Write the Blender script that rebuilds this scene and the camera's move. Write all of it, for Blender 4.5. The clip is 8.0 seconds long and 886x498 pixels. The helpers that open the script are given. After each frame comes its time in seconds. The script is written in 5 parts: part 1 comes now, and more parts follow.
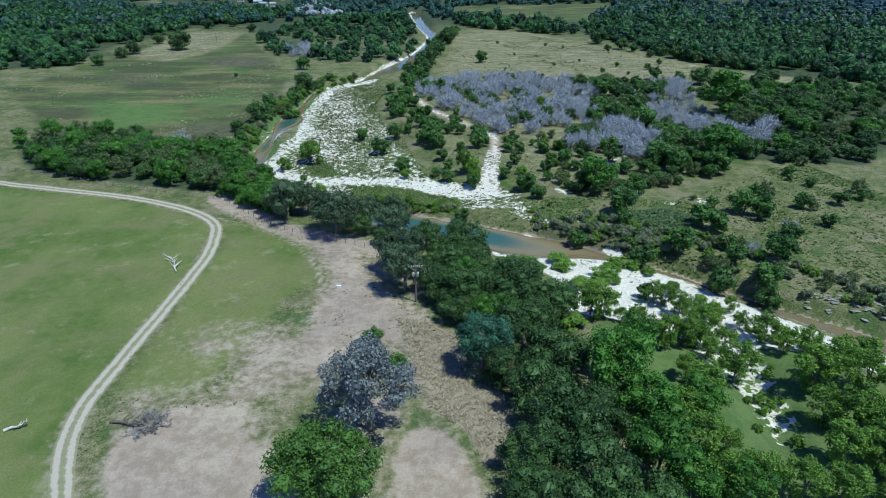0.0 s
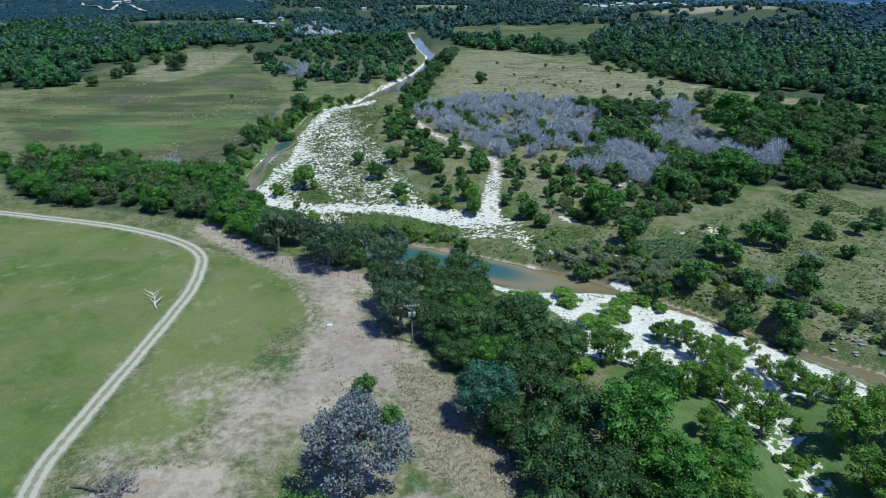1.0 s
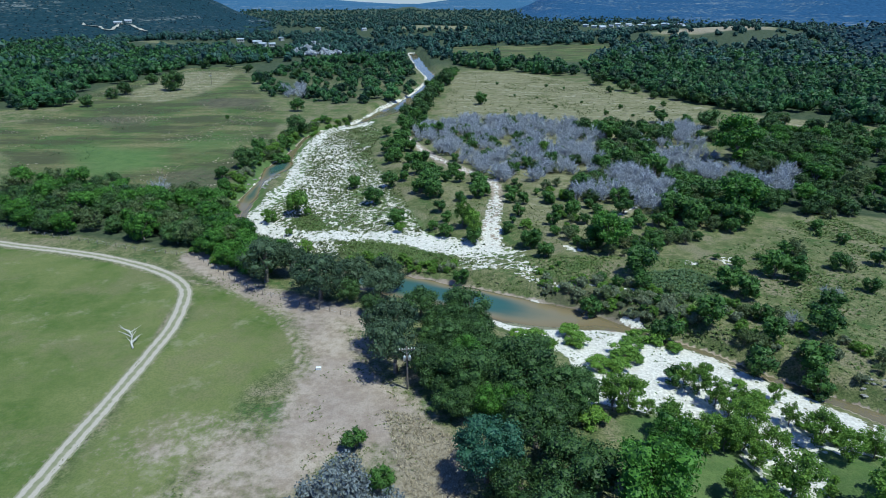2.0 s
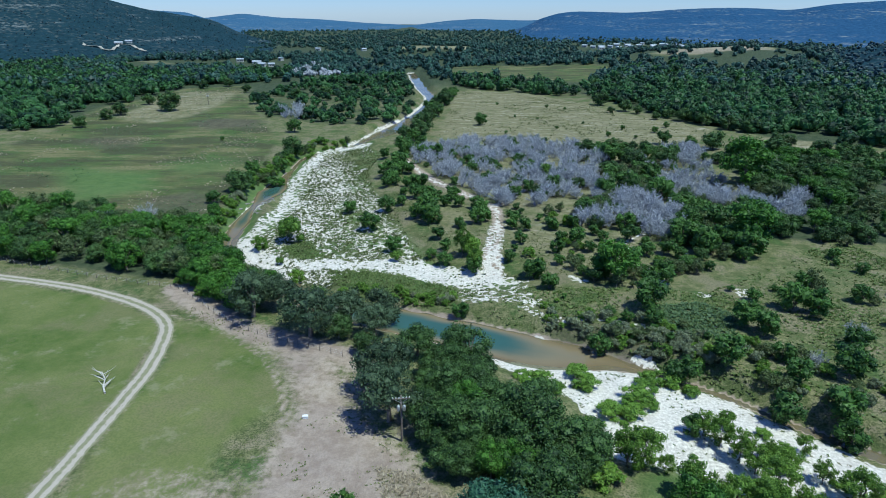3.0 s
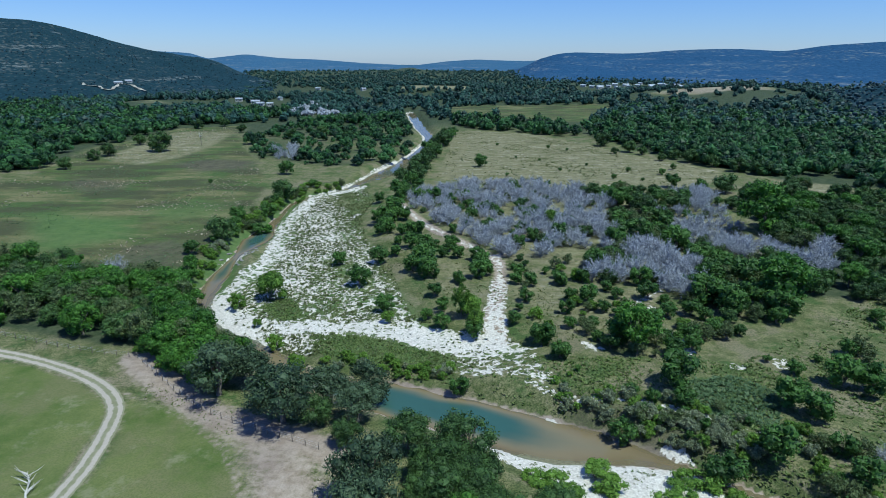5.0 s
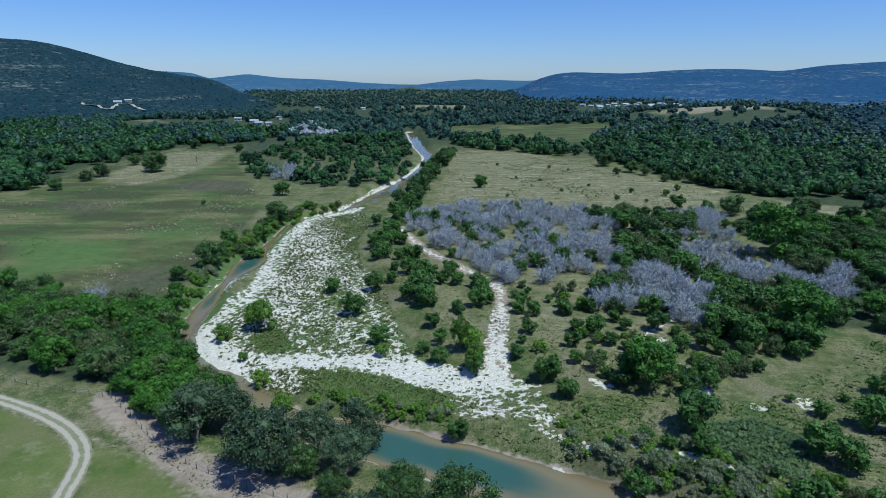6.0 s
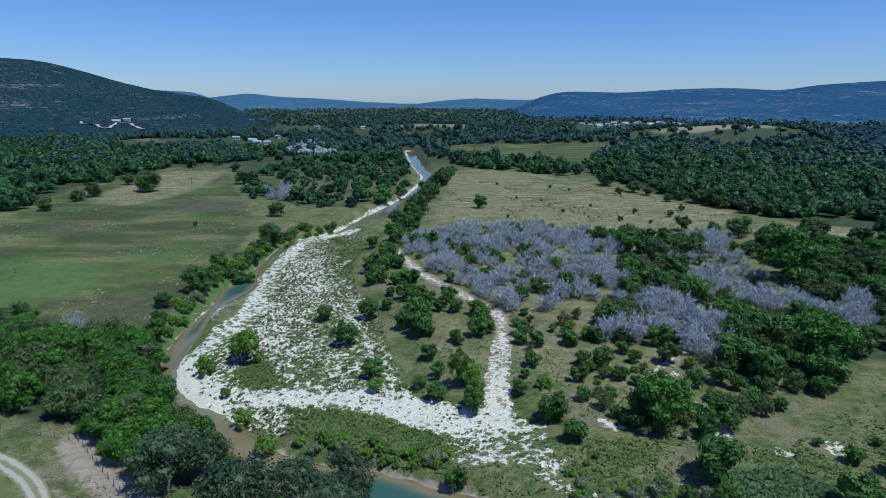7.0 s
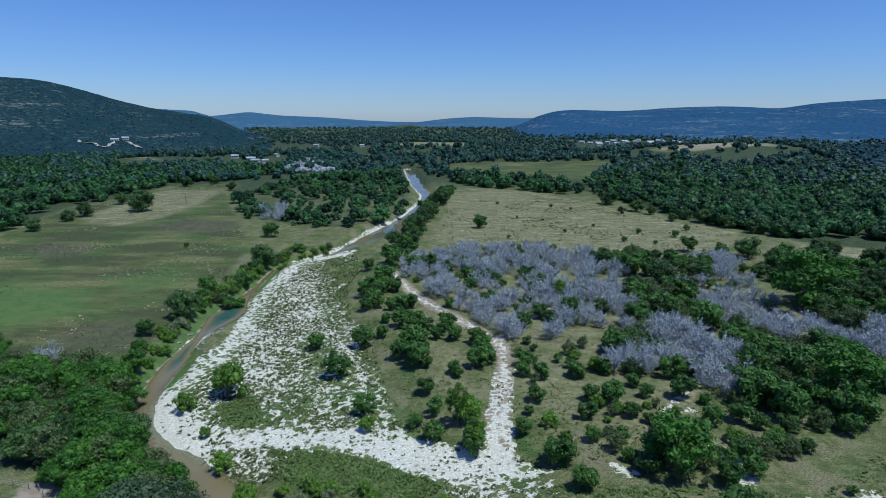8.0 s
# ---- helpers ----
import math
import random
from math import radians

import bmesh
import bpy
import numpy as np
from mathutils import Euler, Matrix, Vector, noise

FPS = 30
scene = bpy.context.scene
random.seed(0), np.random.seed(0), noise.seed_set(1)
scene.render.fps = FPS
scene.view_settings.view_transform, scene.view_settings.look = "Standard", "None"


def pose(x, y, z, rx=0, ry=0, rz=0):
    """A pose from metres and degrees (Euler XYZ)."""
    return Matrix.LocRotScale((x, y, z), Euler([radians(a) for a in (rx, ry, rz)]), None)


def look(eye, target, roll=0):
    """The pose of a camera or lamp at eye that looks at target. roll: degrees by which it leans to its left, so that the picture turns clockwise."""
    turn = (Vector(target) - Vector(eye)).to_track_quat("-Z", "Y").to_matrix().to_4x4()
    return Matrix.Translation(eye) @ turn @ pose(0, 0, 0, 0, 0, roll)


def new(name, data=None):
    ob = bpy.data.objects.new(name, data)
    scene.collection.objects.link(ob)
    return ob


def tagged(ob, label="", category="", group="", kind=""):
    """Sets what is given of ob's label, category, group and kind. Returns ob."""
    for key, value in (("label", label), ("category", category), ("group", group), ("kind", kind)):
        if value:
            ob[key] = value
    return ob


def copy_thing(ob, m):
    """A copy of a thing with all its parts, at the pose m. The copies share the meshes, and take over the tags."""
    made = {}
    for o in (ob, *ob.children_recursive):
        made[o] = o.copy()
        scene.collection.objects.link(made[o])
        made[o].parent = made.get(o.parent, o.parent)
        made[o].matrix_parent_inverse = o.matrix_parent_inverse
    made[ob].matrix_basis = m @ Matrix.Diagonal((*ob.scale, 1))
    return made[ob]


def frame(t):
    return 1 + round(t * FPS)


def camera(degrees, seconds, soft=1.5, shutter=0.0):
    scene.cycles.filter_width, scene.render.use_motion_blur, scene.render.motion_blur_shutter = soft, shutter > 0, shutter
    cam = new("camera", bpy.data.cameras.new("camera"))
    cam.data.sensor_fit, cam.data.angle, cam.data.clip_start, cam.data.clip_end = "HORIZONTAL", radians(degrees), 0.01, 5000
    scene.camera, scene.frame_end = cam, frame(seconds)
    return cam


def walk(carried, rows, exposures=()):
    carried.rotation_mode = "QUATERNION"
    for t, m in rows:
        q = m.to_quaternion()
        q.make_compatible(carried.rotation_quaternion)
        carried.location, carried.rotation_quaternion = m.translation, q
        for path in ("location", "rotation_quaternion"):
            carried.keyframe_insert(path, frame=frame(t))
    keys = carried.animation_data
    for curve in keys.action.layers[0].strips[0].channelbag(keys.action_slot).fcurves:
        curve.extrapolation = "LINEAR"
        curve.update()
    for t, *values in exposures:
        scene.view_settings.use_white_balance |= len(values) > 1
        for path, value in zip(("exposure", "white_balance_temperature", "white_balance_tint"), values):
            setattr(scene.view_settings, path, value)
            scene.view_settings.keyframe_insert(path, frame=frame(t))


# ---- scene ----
cam = camera(73.6, 8.0, soft=0.4)
METRES, EYE, TILT, LEAN, TURN = 67.34, 60.0, 0.0, 0.0, 0.9
ROWS = [
    (0.0, 0.0, 0.0, 0.0, 0.0, -26.58, -0.0),
    (0.5, 0.0014, 0.0628, -0.0019, -0.03, -25.75, -0.04),
    (1.0, 0.0027, 0.1248, -0.0035, -0.04, -24.89, -0.05),
    (1.5, 0.0046, 0.187, -0.0052, -0.03, -24.05, -0.1),
    (3.0, 0.0113, 0.3725, -0.0093, -0.06, -21.47, -0.12),
    (3.5, 0.0134, 0.4349, -0.0106, -0.07, -20.62, -0.14),
    (4.0, 0.0165, 0.4975, -0.0121, -0.07, -19.73, -0.13),
    (4.5, 0.0195, 0.5603, -0.0142, -0.07, -18.85, -0.14),
    (6.0, 0.029, 0.7461, -0.0184, -0.08, -16.22, -0.15),
    (6.5, 0.0329, 0.8091, -0.02, -0.11, -15.35, -0.14),
    (7.0, 0.0369, 0.872, -0.0214, -0.11, -14.49, -0.14),
    (7.5, 0.0405, 0.9352, -0.0232, -0.13, -13.64, -0.09),
    (8.0, 0.0447, 0.9986, -0.0247, -0.13, -12.8, -0.09),
]
walk(cam, [(t, pose(0, 0, EYE, TILT, LEAN, TURN) @ pose(METRES * x, METRES * y, METRES * z, 90 + pitch, roll, yaw)) for t, x, y, z, yaw, pitch, roll in ROWS],
     exposures=[(0.0, 0.0, 5580, -7), (3.0, -0.01, 5550, -6), (8.0, -0.34, 5580, -5)])

# ---- world and sun ----
SUN_EL, SUN_AZ = radians(66), radians(120)   # azimuth from +y towards +x
world = bpy.data.worlds.new("world")
scene.world = world
world.use_nodes = True
wn, wl = world.node_tree.nodes, world.node_tree.links
sky = wn.new("ShaderNodeTexSky")
sky.sky_type, sky.sun_disc = "NISHITA", False
sky.sun_elevation, sky.sun_rotation = SUN_EL, SUN_AZ
sky.air_density, sky.dust_density, sky.ozone_density = 1.0, 0.1, 2.5
tint = wn.new("ShaderNodeVectorMath")
tint.operation = "MULTIPLY"
tint.inputs[1].default_value = (0.675, 0.80, 1.29)
wl.new(sky.outputs[0], tint.inputs[0])
wl.new(tint.outputs[0], wn["Background"].inputs[0])
wn["Background"].inputs[1].default_value = 0.104
sun = new("sun", bpy.data.lights.new("sun", "SUN"))
sun.data.energy, sun.data.angle, sun.data.color = 4.5, radians(0.53), (1.0, 0.95, 0.82)
sun_way = Vector((math.cos(SUN_EL) * math.sin(SUN_AZ), math.cos(SUN_EL) * math.cos(SUN_AZ), math.sin(SUN_EL)))
sun.matrix_world = look(sun_way * 300, (0, 0, 0))

# ---- plan, in metres ----
TRACK = [(-215, 182.5), (-160, 168.5), (-115.1, 156.5), (-105.3, 154.1), (-86.1, 149.1), (-72.9, 143.8), (-64, 138.3), (-58.5, 132.5), (-55.9, 126.1), (-54.1, 116.3), (-53.9, 106.9), (-54, 96.6), (-54.4, 74.2), (-54.3, 67.6), (-53.1, 61.8), (-50.8, 56.2), (-47.8, 50.7), (-44.3, 44.6)]
OLD_TRACK = [(-59, 136.4), (-50.7, 132), (-41.7, 125.8), (-36.1, 121.6), (-31.3, 115), (-27, 105.9), (-25, 97.1)]
SAND_TRACK = [(11.3, 160.5), (11.5, 171), (12.4, 180.1), (14.8, 196.7), (14.8, 212.2), (10.3, 221.5), (4.1, 232.4), (-2.8, 242.6), (-11.9, 261.1), (-21.5, 288.6)]
FENCE = [(-63.1, 149.5), (-44.2, 132.5), (-31, 125.6), (-19.5, 120.8)]
FENCE_WEST = [(-200, 190), (-124.2, 168.2), (-111.9, 163.3), (-94, 157.6), (-77.8, 152.8), (-63.1, 149.5)]
RIVER = [(-47.2, 748.2, 5), (-28.1, 593, 5), (-16.1, 506.4, 4), (-23.1, 424.1, 5), (-31, 382.3, 7.5), (-41.2, 347.6, 6), (-50.8, 325.9, 1.2), (-67.4, 303.2, 1.0), (-68.3, 268.7, 1.4), (-67.8, 241.4, 4.8), (-68.9, 223.7, 1.2), (-67.6, 206.8, 2.5), (-65.6, 191, 2.5), (-60.0, 174.8, 2.0), (-50.2, 164.8, 2.3), (-45.5, 161.1, 3.2), (-28.2, 146, 4), (-12.6, 140.8, 5.5), (-2.3, 136.8, 6), (9, 131.7, 6), (17.3, 128.3, 6), (26.7, 125.6, 4.6), (34.5, 122.6, 2), (42.7, 118, 0.9), (50.7, 111.8, 0.9), (56.7, 105.8, 1), (69, 95.5, 1.6), (72.6, 92.6, 2), (79.8, 86.3, 2.2), (96.7, 72.8, 3)]
BAR = [(-44, 324), (-60.8, 305.1), (-64.3, 270.3), (-61.4, 241.3), (-58.2, 222.1), (-60.4, 204.7), (-60.3, 189.1), (-58.9, 175.3), (-50.7, 167), (-42, 161.5), (-31.8, 155.2), (-20.4, 155.4), (-6.7, 151.1), (-0.6, 146.6), (12.7, 153), (20.3, 158.9), (13.1, 163.8), (8.6, 165.6), (2.4, 165.5), (-4.2, 171.5), (-11.1, 185.6), (-18, 210.7), (-28.3, 237), (-34.2, 266.8), (-32.3, 303.5)]
BAR_RIM = [(-42.4, 321.8), (-59.2, 303.3), (-62.6, 270.3), (-59.8, 238.7), (-56.6, 220), (-58.4, 198.1), (-59.5, 183.7), (-47.1, 166.1)]
BAR_FOOT = [(-39.2, 169.2), (-32.9, 171.7), (-28.0, 170.0), (-19.5, 170.9), (-15.4, 172.7), (-8.5, 170.3), (-1.8, 167.2), (5.5, 165.4), (9.6, 167.9), (14.4, 166.1), (14.7, 159.8), (20.4, 158.6), (16.6, 155.8), (11.0, 156.5), (5.2, 153.6), (0.5, 156.6), (-5.5, 159.2), (-8.5, 160.3), (-14.1, 164.3), (-22.9, 166.5), (-31.3, 166.3), (-37.6, 166.2)]
BAR_TIP = [(-59.2, 174.8), (-60.9, 182.4), (-61.2, 189.6), (-56.9, 185.1), (-52.5, 182.5), (-48.7, 175.4), (-42.5, 170.1), (-42.9, 164.2), (-42.6, 161.0), (-47.3, 163.8), (-52.6, 168.3), (-56.5, 172.7)]
BAR_WEEDS = [(-30.4, 163.4), (-22.5, 165.0), (-12.7, 161.8), (-5.4, 158.0), (1.4, 154.6), (-1.3, 151.3), (-19.2, 149.9), (-25.8, 154.2), (-29.3, 159.0)]
BAR_WEEDS_B = [(-47.6, 180.9), (-42.3, 186.6), (-34.6, 175.7), (-38.3, 171.2), (-44.3, 175.5)]
BAR_OLIVE = [(-51.5, 311.2), (-34.9, 322.0), (-25.2, 302.0), (-28.7, 262.7), (-32.3, 250.2), (-41.3, 262.5)]
BAR_OLIVE_B = [(-44.2, 220.2), (-35.8, 224.7), (-23.5, 192.5), (-21.8, 177.0), (-29.8, 176.9), (-39.0, 192.3)]
RIFFLE = [(-70.4, 215.0), (-70.2, 222.3), (-67.7, 228.6), (-63.9, 222.5), (-66.8, 216.2), (-67.6, 212.7)]
SAND_BRANCH = [(14.5, 216.2), (18.7, 220.4), (22.9, 229.6), (29.9, 238.7), (40.4, 248.4), (50.9, 254.6), (60.2, 254.7)]
PALE_RUNS = [[(43.5, 175.6), (48.0, 180.4), (52.9, 185.5), (58.9, 191.2)], [(49.8, 164.3), (51.1, 161.6), (52.0, 158.2), (50.7, 152.6)], [(29.8, 157.8), (31.9, 156.7), (33.0, 155.8)]]
BAR_APRON = [(0.5, 155.5), (10.9, 159.9), (20.2, 155.9), (19.6, 148.6), (22.2, 140.4), (17.5, 141.2), (9.8, 144.6), (1.6, 146.3)]
SPIT = [(18.5, 133.2), (21.8, 129.5), (26.6, 126.0)]
GREY_MAIN = [(-16.2, 291.1), (-7.0, 310.8), (10.1, 322.2), (37.5, 322.8), (61.2, 317.6), (58.9, 288.1), (67.3, 279.8), (60.9, 251.4), (56.9, 222.3), (46.0, 216.5), (36.6, 222.0), (25.4, 209.3), (17.7, 211.1), (14.9, 221.6), (7.2, 223.7), (-2.7, 238.6), (-12.8, 259.8)]
GREY_EAST = [(82.8, 251.8), (97.8, 249.0), (94.9, 230.0), (106.6, 225.5), (99.2, 208.7), (94.6, 210.5), (87.0, 212.3), (79.7, 218.4), (78.6, 237.4)]
GREY_NEAR = [(56.9, 222.3), (68.7, 224.8), (65.0, 208.1), (73.2, 204.6), (68.3, 191.5), (61.2, 181.7), (56.9, 188.3), (55.4, 197.5), (47.7, 194.1), (38.2, 192.4), (36.8, 197.1), (46.8, 204.1)]
GREY_RIM = [(105.7, 216.7), (127.1, 230.6), (108.5, 198.4), (99.6, 205.0)]
GREY_TOP = [(71.0, 278.3), (85.5, 278.6), (110.5, 308.0), (117.5, 308.1), (107.8, 265.5), (98.4, 261.9), (83.6, 262.9)]
GREEN_BANDS = [[(61.1, 297.2), (76.7, 312.5), (106.0, 302.9), (96.6, 280.4), (71.5, 279.9)], [(62.9, 264.7), (83.0, 261.6), (78.0, 240.1), (62.4, 224.7), (57.6, 229.4), (55.7, 239.7)], [(39.6, 214.7), (55.2, 217.1), (49.4, 203.5), (38.3, 203.3)], [(73.8, 229.7), (83.8, 220.6), (96.1, 210.6), (85.9, 198.0), (76.0, 204.6), (69.7, 216.1)], [(76.0, 204.6), (92.7, 204.9), (76.9, 167.1), (63.6, 165.0), (57.3, 173.2), (63.0, 183.0)]]
WEED_STRIP = [(46.5, 80.7), (54.9, 80.9), (52.5, 72.4), (48.7, 61.8), (42.0, 60.6), (42.7, 69.7)]
GREY_THICKET = [(-113.0, 419.1), (-103.8, 435.1), (-90.6, 393.4), (-104.7, 387.6)]
TERRACE = [(15.8, 142.6), (21.8, 136.9), (34, 136), (42.1, 132.3), (53, 125.5)]
SCRUB_BANK = [(20.8, 142), (30.1, 135.4), (38.8, 133.2), (47.5, 126.3), (51.8, 120.2), (32.7, 121), (27.4, 128.6), (20.3, 133.6)]
HERBS = [(45.2, 142.6), (56.2, 144.7), (62, 138.6), (55.9, 127.8), (49, 129.8), (43.4, 133.4)]
PALE_SPOTS = [(31.4, 155.9, 2.2), (50.5, 160.9, 2), (50.7, 153.8, 2.4), (49.6, 177.6, 3), (63, 174.8, 3), (56.4, 133.6, 2), (58.1, 148.7, 2.6), (68.4, 149.9, 3.5)]
TAN_TOP = [(-209.4, 396.7), (-225.7, 497.7), (-220.5, 531.4), (-173.4, 525.5), (-165.2, 444.3), (-164.6, 397.7), (-176.7, 373.1)]
DARK_PATCH_B = [(-195.6, 324.7), (-184.1, 338.4), (-158.6, 331.4), (-149.3, 311.2), (-168.8, 300.8)]
CLEARING = [(-414.5, 778.7), (-395.7, 843.2), (-302.7, 727.9), (-287.6, 675.2), (-346.2, 685.9)]
GREY_COPSE = [(-180.8, 710.7), (-178.6, 803.8), (-137.2, 771.3), (-121.2, 674.1), (-150, 661.5)]
BAR_RUN = [(-36.3, 273.0), (-41.9, 256.1), (-42.3, 247.2), (-34.9, 231.7), (-30.2, 220.5), (-23.3, 208.9), (-19.5, 198.7), (-17.6, 189.8)]
RIGHT_BAR = [(9, 120.1), (14.8, 126.3), (21.6, 122.5), (30.3, 119.9), (36, 118.8), (39.5, 114.8), (46.5, 113.1), (53.9, 105.6), (61.8, 99), (73.9, 82.5), (82, 76.7), (77.9, 71.3), (69.7, 77.2), (63.2, 83.6), (53.5, 85.3), (51.3, 66.1), (45.8, 61.7), (44.2, 74.7), (40.8, 88.5), (31.8, 92.9), (21.8, 95.6), (22.2, 108.6)]
MEADOW = [(-220.1, 290.4), (-216.5, 345.6), (-239.1, 433.2), (-226.6, 491.5), (-230.9, 553.8), (-182.3, 575.7), (-164.8, 502.4), (-117.1, 391.4), (-88, 323.4), (-79.8, 268.9), (-74.6, 218.8), (-79.5, 199.7), (-98.6, 199.4), (-133.9, 198.8)]
LUSH_A = [(-169.8, 267.2), (-143.4, 264.1), (-117.8, 257.8), (-107.6, 234.7), (-116.1, 224.7), (-130, 217.8)]
LUSH_B = [(-128.3, 275.5), (-109.1, 292.6), (-88.5, 286), (-88.8, 261.7), (-108.6, 251.6)]
DARK_PATCH = [(-160.6, 380.1), (-145.4, 398.1), (-114, 391.5), (-105.7, 359.3), (-137.8, 354.2)]
SHRUB_PATCH = [(-104, 199.3), (-105.1, 222.7), (-94.1, 234.9), (-74.6, 218.8), (-78.2, 205), (-92.6, 203)]
EAST_FIELD = [(-6.7, 339.5), (2.9, 523.1), (16.7, 548.7), (64.1, 524.7), (100.8, 460.6), (112.4, 423.8), (126.5, 396.9), (149.2, 364.7), (119.2, 316.6), (76.6, 320.1), (27.7, 323.5)]
EAST_FIELD_B = [(165, 347), (181.1, 338.4), (191.4, 323.5), (173.6, 298.1), (154.5, 307.2)]
CROP = [(-19.7, 759.3), (24.4, 810.6), (146.2, 823.6), (196.7, 798.9), (181.5, 721.9), (128.2, 616.3), (71.9, 624.6), (3.1, 660.2)]
STRIP_FIELD = [(-90.9, 1069.6), (-76, 1197.2), (24.4, 1162.1), (39.2, 1059), (-33.1, 1040.7)]
TAN_FIELD = [(259.5, 868.9), (356.9, 1010), (478.4, 1103.3), (537.3, 1087), (458.1, 876.4), (344.2, 751.9), (318.7, 848.3)]
GREY_BRUSH = [(-16.5, 294.4), (0.2, 316.4), (37.5, 322.6), (65.1, 313.4), (100.5, 318.4), (104.9, 280), (107.7, 243.9), (126.4, 229), (109.5, 203), (101.4, 212.9), (81.5, 199.2), (63.3, 185.7), (58.7, 198.8), (42.6, 198.5), (28.3, 208.6), (17.5, 216.2), (13.4, 222.5), (2.5, 239.3), (-12.2, 264.5)]
GREEN_FIELD = [(-260, 190), (-212, 178), (-103.1, 151.1), (-85.6, 146.3), (-72.1, 141.2), (-64, 135.9), (-59.7, 131.3), (-57.7, 125.5), (-56.1, 116.6), (-55.7, 107.6), (-55.5, 97.7), (-56.2, 74.2), (-56, 68.2), (-54.4, 61.8), (-52.1, 56.2), (-45.3, 44.6), (-83.3, 44), (-260, 44)]
MID_FIELD = [(-56.7, 133.5), (-45.2, 130.3), (-33.5, 121.1), (-27.7, 110.4), (-26.8, 104.3), (-32.3, 96.6), (-31.6, 86.3), (-35.9, 78.1), (-40, 69.7), (-47.7, 69.6), (-50.9, 70.9), (-52.1, 99.5), (-51.8, 119.4)]
DIRT = [(-57.8, 138.8), (-47.5, 133.6), (-32.5, 128.8), (-18.4, 119.9), (-16.2, 106.9), (-12, 100.1), (-4.1, 96.1), (-2.9, 92.2), (0.2, 81.8), (-15, 81.5), (-21.4, 75.4), (-28.6, 75.3), (-29, 91.7), (-25.7, 104.4), (-32.5, 119.7), (-45.5, 131.3)]
BARE_A = [(-48.6, 62.4), (-41.2, 66.6), (-30.4, 68), (-28, 61.7), (-20.5, 59.7), (-17.7, 45.1), (-38.3, 44.7), (-45.5, 54.4)]
BARE_B = [(-4.9, 63.7), (-0.5, 63.8), (4.6, 54.3), (6.7, 45.4), (-8.7, 45.2), (-7.9, 56.9)]
STRAW = [(-10.2, 92.0), (-3.9, 90.3), (1.6, 85.1), (3.2, 73.0), (8.1, 71.8), (8.8, 65.6), (8.0, 60.1), (4.7, 56.1), (2.6, 62.2), (-0.5, 65.5), (-3.1, 67.8), (-4.5, 71.6), (-7.4, 81.7)]
NEAR_LAND = [(-50, 88), (-32, 96), (-20, 118), (-6, 108), (2, 90), (8, 62), (4, 44), (-46, 44), (-52, 62)]
MIDLAND = [(-24, 262), (14, 235), (62, 196), (90, 170), (60, 146), (20, 160), (14, 172), (-8, 190)]
BELT = [(-155.9, 204.4), (-128.3, 206.1), (-103.9, 201.1), (-83.7, 195.2), (-65.8, 186), (-55.6, 162.4), (-63.8, 154), (-80.5, 157.8), (-114.2, 166.5), (-130.1, 171.9)]
WOOD_WEST = [(-257.3, 344.8), (-224.8, 356.7), (-239.8, 428.7), (-238.6, 510.2), (-238.5, 569.9), (-183.2, 607.6), (-168.6, 711.1), (-296.4, 735.4), (-448.5, 831.6), (-640.1, 910.3), (-875.7, 901.6)]
WOOD_CENTRE = [(-121.7, 404.4), (-153.1, 487.3), (-147.1, 556), (-121.3, 609.3), (-51.7, 642), (-27.4, 505.8), (-25, 427.1), (-43.2, 382.6), (-68.2, 370.7), (-96.7, 386.6)]
WOOD_EAST = [(124, 597.4), (190.6, 750.8), (530.6, 1005), (798.2, 1176.2), (1152.2, 1191.2), (241.6, 290.7), (195.8, 326.9), (170.5, 338.2), (152, 370.8), (131.3, 410.1), (121.3, 466.2), (108.4, 509.3)]
WOOD_NEAR_EAST = [(115.2, 288.3), (164.8, 328.6), (175.4, 298.2), (225.4, 274.7), (130.1, 180.5), (95.1, 184.9), (87.9, 190.2), (93.8, 213.6), (107.9, 222), (116.1, 258.9)]
ROW_A = [(3.1, 643.5), (55.8, 595.5), (50.5, 542.1), (3, 576.5)]
ROW_B = [(64.3, 582.4), (106.7, 551.1), (97.9, 509), (57.5, 524.5)]
WATER_Z = -3.0
POOLS = [(-12, 142, 15), (-68, 243, 13), (-66.5, 212, 12), (6, 135, 9)]


# ---- arithmetic on arrays ----
rng = np.random.default_rng(7)
LATTICE = np.random.default_rng(3).random((256, 256))


def vnoise(x, y, size):
    """Smooth noise 0..1 with cells of that size."""
    u, v = np.asarray(x, float) / size + 511.3, np.asarray(y, float) / size + 377.7
    i, j = np.floor(u).astype(int), np.floor(v).astype(int)
    a, b = u - i, v - j
    a, b = a * a * (3 - 2 * a), b * b * (3 - 2 * b)
    g00, g10 = LATTICE[i % 256, j % 256], LATTICE[(i + 1) % 256, j % 256]
    g01, g11 = LATTICE[i % 256, (j + 1) % 256], LATTICE[(i + 1) % 256, (j + 1) % 256]
    return (g00 * (1 - a) + g10 * a) * (1 - b) + (g01 * (1 - a) + g11 * a) * b


def fbm(x, y, size, octaves=3):
    total, weight = 0.0, 0.0
    for k in range(octaves):
        total = total + vnoise(x + 31.7 * k, y - 17.1 * k, size / 2 ** k) / 2 ** k
        weight += 1 / 2 ** k
    return total / weight


def sstep(lo, hi, v):
    s = np.clip((v - lo) / (hi - lo), 0, 1)
    return s * s * (3 - 2 * s)


